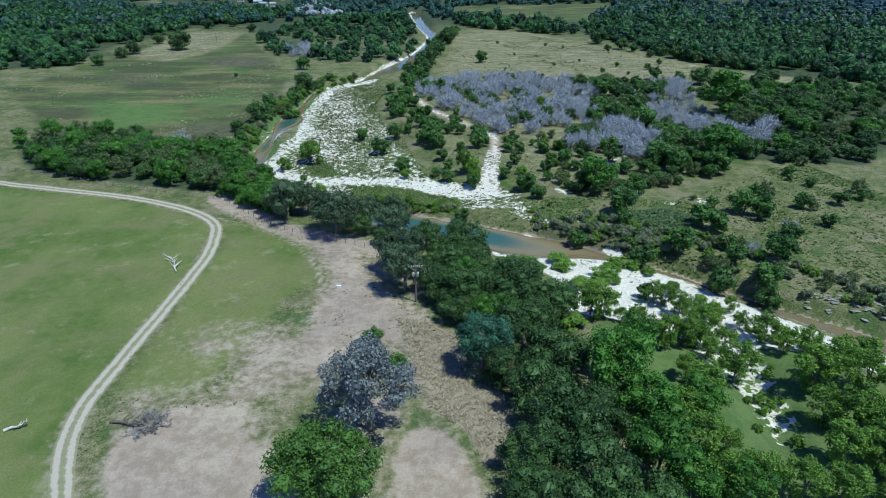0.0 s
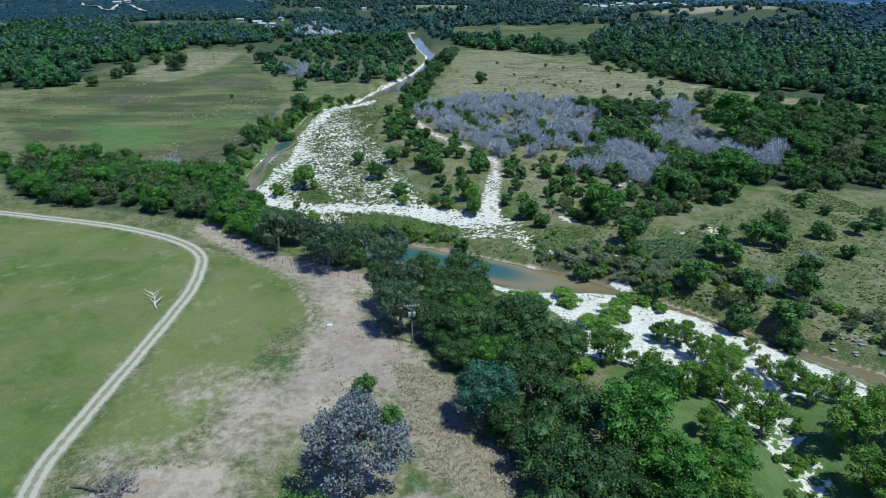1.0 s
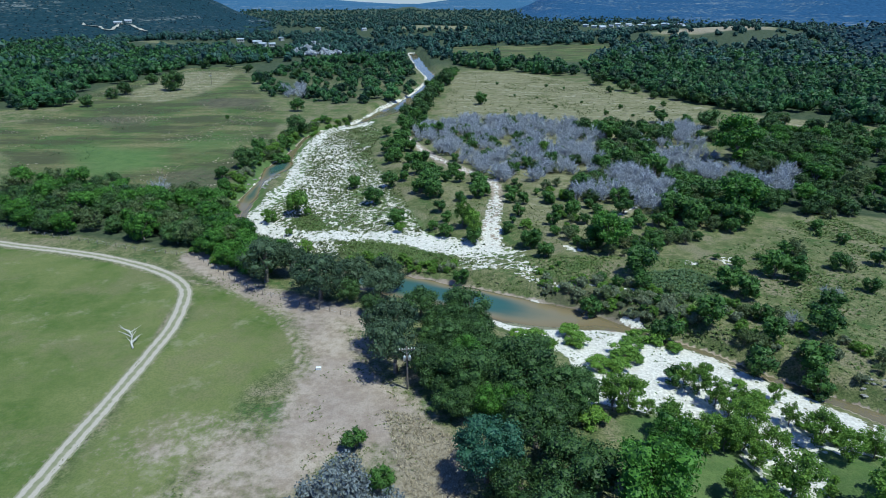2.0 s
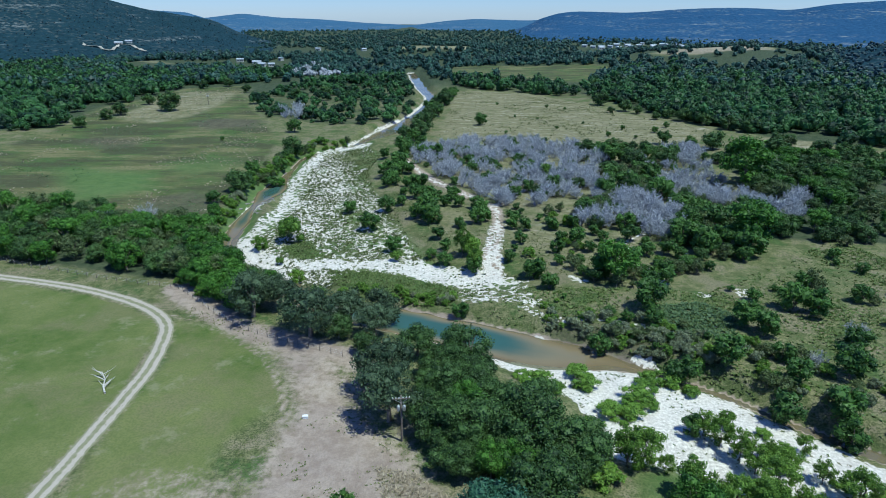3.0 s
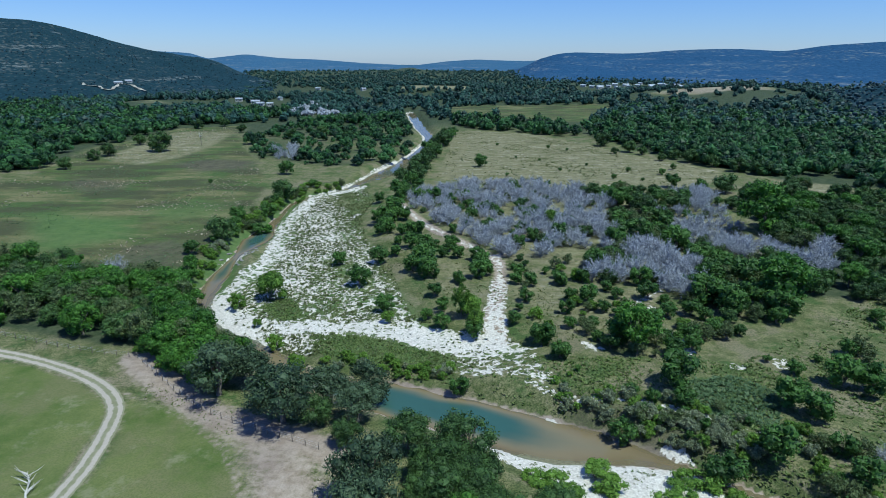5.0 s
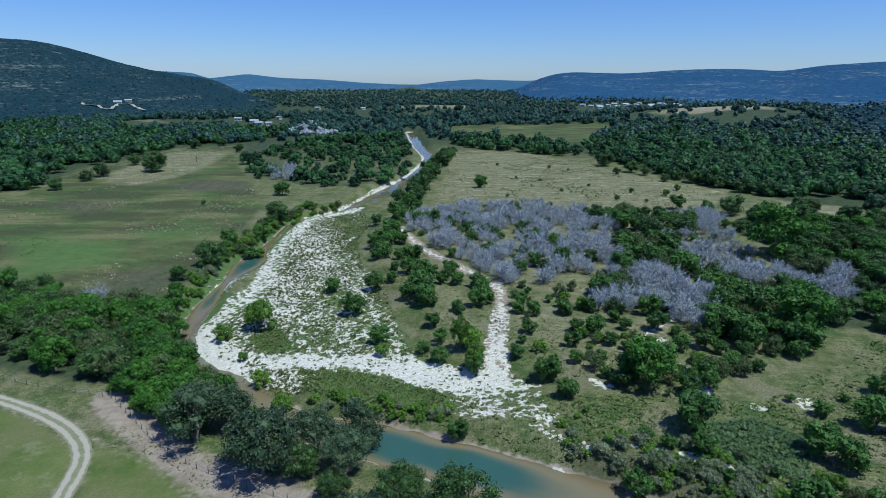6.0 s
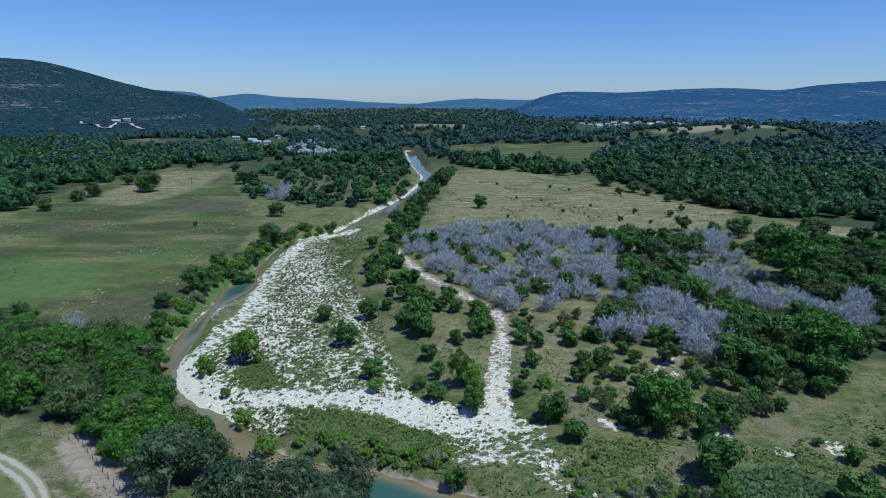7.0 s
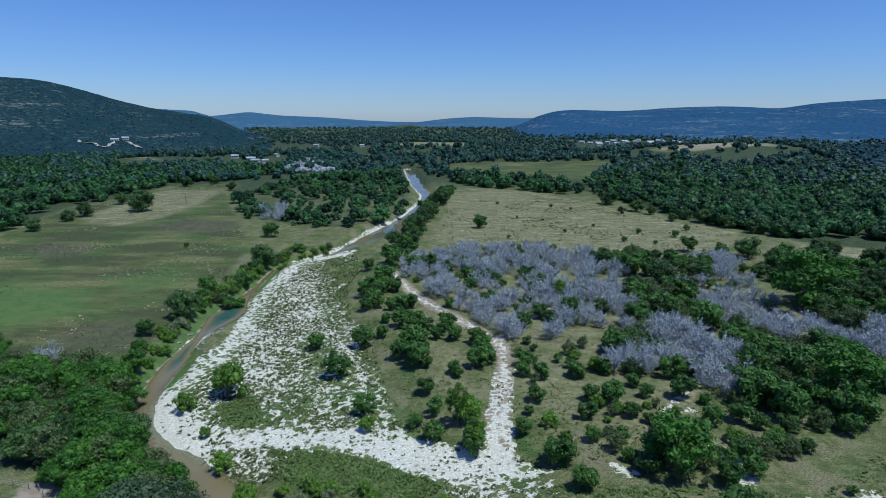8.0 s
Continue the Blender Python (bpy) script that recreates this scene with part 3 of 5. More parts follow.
    stone = mix(nt, ramp(nt, noise_tex(nt, 2.1, 4.0, 0.7, pos).outputs[0], 0.3, 0.7), (0.46, 0.42, 0.37), (0.80, 0.755, 0.695))
    stone = mix(nt, maths(nt, "MULTIPLY", ramp(nt, n_mid, 0.5, 0.75), 0.5), stone, (0.50, 0.45, 0.40))
    spot = maths(nt, "SUBTRACT", maths(nt, "ADD", maths(nt, "MULTIPLY", noise_tex(nt, 1.15, 3.0, 0.7, pos).outputs[0], 0.75), maths(nt, "MULTIPLY", noise_tex(nt, 3.6, 2.0, 0.6, pos).outputs[0], 0.25)), 0.5)
    tuft = noise_tex(nt, 0.62, vector=node(nt, "ShaderNodeVectorMath", {0: pos, 1: node(nt, "ShaderNodeTexNoise", {"Vector": pos, "Scale": 0.5}).outputs["Color"]}, operation="ADD").outputs[0], kind="voronoi").outputs["Distance"]
    spot = maths(nt, "ADD", spot, maths(nt, "MULTIPLY", maths(nt, "SUBTRACT", tuft, 0.42), 0.42))
    spot = maths(nt, "MULTIPLY", spot, ramp(nt, masks["gravel"], 0.06, 0.3))
    col = mix(nt, ramp(nt, maths(nt, "ADD", masks["gravel"], maths(nt, "MULTIPLY", spot, 2.6)), 0.44, 0.57), col, stone)
    nt.links.new(col, p.inputs["Base Color"])
    p.inputs["Roughness"].default_value = 0.95
    p.inputs["Specular IOR Level"].default_value = 0.15
    bump = node(nt, "ShaderNodeBump", {"Height": maths(nt, "ADD", n_fine, n_low), "Strength": 0.6, "Distance": 0.3})
    nt.links.new(bump.outputs[0], p.inputs["Normal"])
    return m


# tree and soil colours arrive with distance haze already mixed in
def hill_material(name, tree_dark, tree_light, soil, scale):
    m, nt, p = material(name)
    pos = node(nt, "ShaderNodeNewGeometry").outputs["Position"]
    cells = noise_tex(nt, scale, vector=pos, kind="voronoi")
    wide = noise_tex(nt, 0.004, 4.0, 0.6, pos).outputs[0]
    fine = noise_tex(nt, scale * 0.5, 4.0, 0.7, pos).outputs[0]
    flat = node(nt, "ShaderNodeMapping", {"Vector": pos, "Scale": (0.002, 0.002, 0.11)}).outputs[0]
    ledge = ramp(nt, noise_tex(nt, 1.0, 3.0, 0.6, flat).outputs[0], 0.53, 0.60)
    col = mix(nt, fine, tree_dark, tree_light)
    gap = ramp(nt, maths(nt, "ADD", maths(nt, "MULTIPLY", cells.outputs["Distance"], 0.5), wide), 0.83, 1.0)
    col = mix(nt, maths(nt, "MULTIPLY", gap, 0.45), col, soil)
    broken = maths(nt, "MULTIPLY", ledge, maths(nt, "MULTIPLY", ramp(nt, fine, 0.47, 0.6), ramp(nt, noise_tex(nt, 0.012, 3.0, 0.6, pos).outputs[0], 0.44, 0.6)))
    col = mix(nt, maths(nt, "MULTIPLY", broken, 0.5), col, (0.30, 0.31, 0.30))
    nt.links.new(col, p.inputs["Base Color"])
    p.inputs["Roughness"].default_value = 1.0
    p.inputs["Specular IOR Level"].default_value = 0.05
    bump = node(nt, "ShaderNodeBump", {"Height": cells.outputs["Distance"], "Strength": 1.0, "Distance": 4.0})
    bump.invert = True
    nt.links.new(bump.outputs[0], p.inputs["Normal"])
    return m


def water_material():
    """Murky river water: depth gives the tint, the surface mirrors the sky."""
    m, nt, p = material("river_water")
    pos = node(nt, "ShaderNodeNewGeometry").outputs["Position"]
    deep = node(nt, "ShaderNodeAttribute", attribute_name="deep").outputs["Fac"]
    patch = noise_tex(nt, 0.12, 3.0, 0.5, pos).outputs[0]
    murk = node(nt, "ShaderNodeBsdfDiffuse", {"Color": mix(nt, ramp(nt, deep, 0.15, 1.05), (0.27, 0.205, 0.115), (0.050, 0.112, 0.098))})
    clear = node(nt, "ShaderNodeBsdfTransparent", {"Color": (0.62, 0.74, 0.66, 1)})
    f = maths(nt, "ADD", maths(nt, "MULTIPLY", ramp(nt, deep, 0.0, 0.5), 0.5), maths(nt, "ADD", maths(nt, "MULTIPLY", patch, 0.25), 0.3))
    body = node(nt, "ShaderNodeMixShader", {0: f, 1: clear.outputs[0], 2: murk.outputs[0]})
    ripple = node(nt, "ShaderNodeBump", {"Height": noise_tex(nt, 1.6, 3.0, 0.5, pos).outputs[0], "Strength": 0.05, "Distance": 0.05})
    gloss = node(nt, "ShaderNodeBsdfGlossy", {"Roughness": 0.06, "Normal": ripple.outputs[0]})
    fres = node(nt, "ShaderNodeFresnel", {"IOR": 1.42, "Normal": ripple.outputs[0]})
    out = node(nt, "ShaderNodeMixShader", {0: fres.outputs[0], 1: body.outputs[0], 2: gloss.outputs[0]})
    nt.links.new(out.outputs[0], nt.nodes["Material Output"].inputs[0])
    nt.nodes.remove(p)
    return m


# ---- the ground: one sheet out to the horizon ----
def axis(lo, hi, step, far_lo, far_hi, growth=1.09):
    mid = list(np.arange(lo, hi + step, step))
    for end, sign in ((far_hi, 1), (far_lo, -1)):
        at, s = (mid[-1], step) if sign > 0 else (mid[0], step)
        while (end - at) * sign > 0:
            s *= growth
            at += sign * s
            mid = mid + [at] if sign > 0 else [at] + mid
    return np.array(mid)


def build_ground():
    xs, ys = axis(-120, 120, 0.95, -4700, 4700), axis(42, 320, 0.95, -900, 4700, 1.055)
    X, Y = [a.ravel() for a in np.meshgrid(xs, ys)]
    Z = height(X, Y)
    i = np.arange(len(xs) - 1)[None] + np.arange(len(ys) - 1)[:, None] * len(xs)
    faces = np.stack([i, i + 1, i + 1 + len(xs), i + len(xs)], axis=-1).reshape(-1, 4)
    data = mesh_of("ground", np.column_stack([X, Y, Z]), faces, ground_material(), True)
    wob = 5 * (fbm(X, Y, 14) - 0.5)

    def area(outline, soft):
        return sstep(-soft, soft, inside(X, Y, outline) + wob * min(1, soft / 3))

    def along(points, half, soft):
        d, _ = line_dist(X, Y, smooth_line(points, 3.0))
        return 1 - sstep(half - soft, half + soft, d + 0.3 * wob)

    d_river, w_river = line_dist(X, Y, RIVER_LINE)
    bar = area(BAR, 3)
    weeds = np.maximum.reduce([area(BAR_WEEDS, 2.5), area(BAR_WEEDS_B, 2.5)])
    olive = np.maximum(area(BAR_OLIVE, 6), 0.8 * area(BAR_OLIVE_B, 7))
    flow = fbm(X * 1.0 + 0.35 * Y, 0.38 * Y, 11, 4)
    gravel = bar * (0.515 - 0.07 * sstep(5, 18, line_dist(X, Y, BAR_RIM)[0]) - 0.26 * olive + 0.80 * (flow - 0.5) + 0.4 * (fbm(X, Y, 30) - 0.5))
    gravel = np.maximum(gravel, along(BAR_RIM, 2.4, 2.6) * (0.54 + 0.4 * (flow - 0.25)))
    gravel = gravel * (1 - 0.75 * weeds)
    gravel = np.maximum.reduce([gravel, 1.1 * area(BAR_TIP, 1.2), area(BAR_FOOT, 2.0) * (0.45 + 0.75 * fbm(X, Y, 6))])
    gravel = np.maximum(gravel, 0.80 * along(BAR_RUN, 0.9, 1.2))
    for run in PALE_RUNS:
        gravel = np.maximum(gravel, 0.62 * along(run, 0.9, 1.1))
    gravel = np.maximum(gravel, area(BAR_APRON, 3) * (0.15 + 0.42 * fbm(X, Y, 5)))
    gravel = np.maximum(gravel, 0.9 * along(SPIT, 1.0, 0.8))
    gravel = np.maximum(gravel, 0.46 * along(SAND_BRANCH, 1.0, 1.2))
    gravel = np.maximum(gravel, 0.75 * area(RIFFLE, 1.5))
    gravel = np.maximum(gravel, 0.55 * along(SAND_TRACK[:4], 2.4, 1.6))
    gravel = np.maximum(gravel, 0.42 * along(SAND_TRACK[3:], 1.0, 0.9))
    gravel = np.maximum(gravel, 0.62 * along(TERRACE, 0.5, 0.9))
    for sx, sy, sr in PALE_SPOTS:
        gravel = np.maximum(gravel, 0.5 * (1 - sstep(0.3 * sr, 1.2 * sr, np.hypot(X - sx, (Y - sy) * 1.3) + 0.4 * wob)))
    gravel = np.maximum(gravel, area(RIGHT_BAR, 1.5) * (0.62 + 0.55 * fbm(X, Y, 10)) * (1 - 0.5 * sstep(92, 80, Y) * (X < 56)))
    gravel = np.maximum(gravel, np.where(Y > 310, 0.62, 0.0) * (1 - sstep(w_river + 0.3, w_river + 2.4, d_river + 0.5 * wob)) * (X < np.interp(Y, RIVER_LINE[::-1, 1], RIVER_LINE[::-1, 0]) + 2))
    gravel = np.maximum(gravel, 0.85 * (inside(X, Y, RIGHT_BAR) > -6) * (1 - sstep(w_river + 2.5, w_river + 5, d_river + wob)) * (Y < 126) * (X < 40) * (d_river > w_river))
    shore = (1 - sstep(w_river + 0.2, w_river + 1.2, d_river + 0.4 * wob)) * (Y < 320)
    gravel = np.maximum(gravel, 0.95 * sstep(-3, 1, inside(X, Y, BAR_TIP)) * shore)
    patchy = 0.42 + 0.62 * fbm(X, Y, 13)
    dirt = np.maximum.reduce([area(DIRT, 5) * patchy, 1.1 * area(BARE_A, 3.5) * (0.6 + 0.5 * fbm(X, Y, 6)), 1.1 * area(BARE_B, 3) * (0.6 + 0.5 * fbm(X, Y, 6)), area(NEAR_LAND, 5) * (0.02 + 0.78 * fbm(X, Y, 9)), 0.75 * along(OLD_TRACK, 0.5, 1.2), 0.78 * along(FENCE + [(-16, 119)], 4.0, 3), 0.5 * along(TRACK, 2.6, 2.0)])
    dirt = np.maximum.reduce([dirt, 0.5 * area(TAN_FIELD, 20), 0.5 * shore * (X < 38) * (X > -30), 0.95 * (d_river < w_river), 0.85 * along(SAND_TRACK, 2.2, 1.6), 0.7 * along(SAND_BRANCH, 1.6, 1.6), 0.5 * area(PALE_RUNS[0] + [(46, 168), (38, 170)], 4)])
    green = np.maximum(area(GREEN_FIELD, 1.5), 0.85 * area(MID_FIELD, 4))
    dry = np.maximum.reduce([area(EAST_FIELD, 6), area(EAST_FIELD_B, 6), area(TAN_FIELD, 15), 0.6 * area(GREY_BRUSH, 6), area(MIDLAND, 6) * (0.15 + 0.6 * fbm(X, Y, 14)) * sstep(72, 48, X), 0.9 * area(STRIP_FIELD, 10), 0.9 * area(TAN_TOP, 10), 0.9 * area(CLEARING, 10)])
    far = sstep(330, 420, Y)
    woods = np.maximum.reduce([area(WOOD_WEST, 8), area(WOOD_CENTRE, 8) * (0.25 + 0.5 * fbm(X, Y, 30)), area(WOOD_EAST, 8), area(WOOD_NEAR_EAST, 5), area(BELT, 4)])
    meadow = np.maximum(area(MEADOW, 6), 0.9 * area(CROP, 8)) * (1 - area(TAN_TOP, 10))
    open_land = np.maximum.reduce([meadow, dry])
    woods = np.maximum(woods, far * (1 - np.clip(open_land * 1.3 + gravel, 0, 1)) * sstep(450, 700, Y + np.abs(X) * 0.5))
    bank = (1 - sstep(w_river + 1.5, w_river + 6, d_river + wob)) * (X < -40) * (Y < 320)
    lush = np.maximum.reduce([0.7 * bar * (0.3 + fbm(X, Y, 15)), 0.75 * bank, 0.75 * area(LUSH_A, 10), 0.55 * area(LUSH_B, 10), 0.5 * area(HERBS, 6), 0.7 * area([(24, 92), (46, 96), (70, 80), (70, 50), (30, 50)], 5), 0.8 * weeds])
    dark = np.maximum.reduce([0.7 * area(DARK_PATCH, 9), 0.6 * area(SHRUB_PATCH, 5), 0.6 * area(DARK_PATCH_B, 8), 0.55 * area(SCRUB_BANK, 2)])
    sets = ((gravel, dirt, green), (dry, woods, meadow), (lush, area(STRAW, 1.5), dark))
    for k, triple in enumerate(sets):
        layer = data.attributes.new("cover_%d" % k, "FLOAT_COLOR", "POINT")
        layer.data.foreach_set("color", np.column_stack([*triple, np.ones(len(X))]).astype(np.float32).ravel())
    return tagged(new("ground", data), "valley floor of grass, bare dirt and pale gravel", "ground", kind="structure")


build_ground()


def build_water():
    line = RIVER_LINE
    tang = unit(np.gradient(line[:, :2], axis=0))
    side = np.column_stack([-tang[:, 1], tang[:, 0]])
    offs = np.linspace(-1, 1, 9)
    v = line[:, None, :2] + side[:, None] * (offs[None, :, None] * (line[:, 2] + 2.2)[:, None, None])
    v = v.reshape(-1, 2)
    k = len(offs)
    i = np.arange(k - 1)[None] + np.arange(len(line) - 1)[:, None] * k
    faces = np.stack([i, i + k, i + 1 + k, i + 1], axis=-1).reshape(-1, 4)
    data = mesh_of("river", np.column_stack([v, np.full(len(v), WATER_Z)]), faces, water_material(), True)
    bed = height(v[:, 0], v[:, 1])
    layer = data.attributes.new("deep", "FLOAT", "POINT")
    layer.data.foreach_set("value", np.clip(WATER_Z - bed, 0, 2).astype(np.float32))
    tagged(new("water", data), "shallow murky green river winding through the valley", "river", kind="structure")


build_water()


def road_material():
    m, nt, p = material("two_rut_dirt_track")
    pos = node(nt, "ShaderNodeNewGeometry").outputs["Position"]
    rut = node(nt, "ShaderNodeAttribute", attribute_name="rut").outputs["Fac"]
    wear = noise_tex(nt, 0.9, 5.0, 0.65, pos).outputs[0]
    grain = noise_tex(nt, 5.0, 3.0, 0.6, pos).outputs[0]
    f = ramp(nt, maths(nt, "ADD", rut, maths(nt, "SUBTRACT", wear, 0.5)), 0.3, 0.6)
    soil = mix(nt, grain, (0.33, 0.285, 0.23), (0.50, 0.44, 0.37))
    grass = mix(nt, wear, (0.15, 0.16, 0.07), (0.30, 0.28, 0.19))
    nt.links.new(mix(nt, f, grass, soil), p.inputs["Base Color"])
    p.inputs["Roughness"].default_value = 0.95
    nt.links.new(node(nt, "ShaderNodeBump", {"Height": grain, "Strength": 0.5, "Distance": 0.1}).outputs[0], p.inputs["Normal"])
    return m


def build_track(points):
    line = smooth_line(points, 0.8)
    tang = unit(np.gradient(line, axis=0))
    side = np.column_stack([-tang[:, 1], tang[:, 0]])
    offs = 0.86 * np.array([-1.75, -1.3, -0.9, -0.5, -0.1, 0.1, 0.5, 0.9, 1.3, 1.75])
    rut = np.array([0.0, 0.55, 0.9, 0.5, 0.15, 0.15, 0.5, 0.9, 0.55, 0.0])
    v = line[:, None] + side[:, None] * offs[None, :, None]
    v = v + 0.25 * (fbm(v[..., 0], v[..., 1], 3)[..., None] - 0.5)
    X, Y = v[..., 0].ravel(), v[..., 1].ravel()
    Z = height(X, Y) + np.tile(np.array([0.02, 0.07, 0.05, 0.06, 0.1, 0.1, 0.06, 0.05, 0.07, 0.02]), len(line))
    k = len(offs)
    i = np.arange(k - 1)[None] + np.arange(len(line) - 1)[:, None] * k
    faces = np.stack([i, i + k, i + 1 + k, i + 1], axis=-1).reshape(-1, 4)
    data = mesh_of("road", np.column_stack([X, Y, Z]), faces, road_material(), True)
    layer = data.attributes.new("rut", "FLOAT", "POINT")
    layer.data.foreach_set("value", np.tile(rut, len(line)).astype(np.float32))
    tagged(new("road", data), "pale two-rut dirt farm track with grassy middle", "track", kind="structure")


build_track(TRACK)


# ---- hills round the valley, in bearings about (0, 67) ----


def hill(name, label, skyline, r_foot, r_top, r_back, mat, steps=34, ragged=6.0):
    """skyline: bearing in degrees and height at the crest."""
    az, top = np.array(skyline).T
    a = np.linspace(az[0], az[-1], 260)
    h = np.interp(a, az, top)
    h = np.convolve(np.pad(h, 4, mode="edge"), np.ones(9) / 9, mode="valid")
    rr = np.concatenate([np.linspace(r_foot, r_top, steps), np.linspace(r_top, r_back, 8)[1:]])
    A, RR = np.meshgrid(np.radians(a), rr)
    rise = np.where(RR <= r_top, sstep(r_foot, r_top * 1.02, RR) ** 0.9, 1 - 0.7 * sstep(r_top, r_back, RR))
    X, Y = RR * np.sin(A), 67 + RR * np.cos(A)
    rugged = fbm(X, Y, r_top * 0.025, 4)
    Z = h[None] * rise - ragged * 1.1 * np.abs(rugged - 0.5) * rise * (RR < r_top * 0.97) + 2.5 * (rugged - 0.5) * rise + ragged * (fbm(X, Y, r_top * 0.07, 4) - 0.5) * rise * (RR < r_top * 0.97) - 2
    n = len(a)
    i = np.arange(n - 1)[None] + np.arange(len(rr) - 1)[:, None] * n
    faces = np.stack([i, i + 1, i + 1 + n, i + n], axis=-1).reshape(-1, 4)
    P = np.column_stack([X.ravel(), Y.ravel(), Z.ravel()])
    tagged(new(name, mesh_of(name, P, faces, mat, True)), label, "hill", kind="structure")
    return P


# dark juniper green pushed to blue to paint haze over the slope
WEST_HAZE_MAT = hill_material("west_hill_hazed_juniper", (0.008, 0.026, 0.038), (0.028, 0.062, 0.080), (0.13, 0.14, 0.13), 0.16)
# the blue of the next two is aerial haze painted into the slopes
EAST_HAZE_MAT = hill_material("east_hill_hazed_juniper", (0.014, 0.050, 0.120), (0.044, 0.106, 0.205), (0.17, 0.21, 0.24), 0.09)
FAR_HAZE_MAT = hill_material("far_hill_hazed_slope", (0.036, 0.092, 0.175), (0.064, 0.138, 0.232), (0.12, 0.17, 0.21), 0.06)
hill("hill_far", "low wooded hills, tinted haze blue, closing the valley", [(-23.2, 43), (-21.6, 46.6), (-18.5, 76.5), (-15.6, 50.7), (-12.5, 43.3), (-8.4, 20.3), (-3.6, 2), (-0.4, 32.6), (2.2, 44.7), (7, 33.8), (9.6, 53.5), (13.2, 54)], 2500, 4300, 4650, FAR_HAZE_MAT, ragged=5)
hill("hill_back", "distant wooded hill behind the western slope", [(-31.3, 54), (-26.2, 81.7), (-23.1, 73.8), (-21.8, 54.2), (-20.4, 32), (-18.6, 2)], 1700, 2600, 3000, FAR_HAZE_MAT)
EAST_HILL = hill("hill_east", "long wooded limestone ridge along the valley", [(4.4, 2), (6.3, 2), (7.3, 38), (8.6, 63.3), (10.6, 83.3), (15.6, 75.9), (20.4, 92.4), (24.8, 96.3), (28.2, 84.4), (30.9, 107.6), (35.2, 120), (41, 134.6), (46.3, 137.1), (75, 140)], 1450, 2800, 3300, EAST_HAZE_MAT, ragged=20)
WEST_HILL = hill("hill_west", "steep juniper-covered hill with pale limestone ledges", [(-75, 150), (-45.5, 137.4), (-39.7, 136.9), (-36.4, 132.9), (-34.3, 130.5), (-32.1, 117.6), (-29.1, 92.4), (-26.6, 75.1), (-23.6, 63.1), (-21.3, 53), (-19, 21.8), (-16.6, 4)], 880, 1500, 1750, WEST_HAZE_MAT, ragged=14)
NEAR_HILL = hill("hill_near", "gentle wooded slope on the east side", [(26.7, 2), (30.3, 5), (33.3, 15.4), (35.7, 25), (39.9, 39.1), (45.5, 50.7), (50.1, 54.6), (80, 60)], 520, 1000, 1400, WEST_HAZE_MAT, ragged=4)
HILL_TRACK = [(-550, 949), (-539, 948), (-524, 948), (-505, 936), (-507, 958), (-512, 985), (-502, 991), (-480, 975), (-460, 959)]


def on_west_hill(x, y):
    d = (WEST_HILL[:, 0] - x) ** 2 + (WEST_HILL[:, 1] - y) ** 2
    near = np.argsort(d)[:4]
    return float(np.average(WEST_HILL[near, 2], weights=1 / (d[near] + 1)))


def build_hill_track():
    line = smooth_line(HILL_TRACK, 6.0)
    side = unit(np.gradient(line, axis=0))[:, ::-1] * np.array([-1, 1])
    wide = 1.8 + 2.2 * vnoise(line[:, 0], line[:, 1], 25)
    edge = [line + side * (s * wide)[:, None] for s in (-1, 0, 1)]
    v = np.vstack([[(x, y, on_west_hill(x, y) + 1.2) for x, y in e] for e in edge])
    n = len(line)
    faces = [(k, k + 1, k + 1 + n, k + n) for j in range(2) for k in range(j * n, j * n + n - 1)]
    pale = plain("pale_cut_limestone", (0.28, 0.26, 0.22), (0.46, 0.43, 0.38), 0.1, 0.95)
    tagged(new("hill_track", mesh_of("hill_track", v, np.array(faces), pale)), "pale dirt track cut into the western hill", "track", kind="structure")


build_hill_track()
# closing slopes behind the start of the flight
hill("hill_south", "wooded hills behind the valley's near end", [(110, 60), (140, 80), (180, 55), (220, 85), (250, 60)], 900, 1700, 2100, EAST_HAZE_MAT)



BAR_BLADE = leaf_material("bar_grass_tufts", (0.075, 0.100, 0.032), (0.23, 0.255, 0.10), 0.3, spread=0.0)


# ---- trees ----
def crown_lobes(r, width, tall, z_mid, count, lobe):
    """Centres and radii of the clumps that make up a crown."""
    c = unit(r.normal(size=(count, 3))) * r.uniform(0.35, 1.0, (count, 1)) ** 0.6
    c[:, 2] = np.where((c[:, 2] < 0) & (r.random(count) < 0.4), -c[:, 2], c[:, 2])
    rad = lobe * r.uniform(0.75, 1.25, count)
    c = c * np.array([width / 2 - lobe * 0.8, width / 2 - lobe * 0.8, max(0.2, tall / 2 - lobe * 0.7)]) + np.array([0, 0, z_mid])
    return c, rad


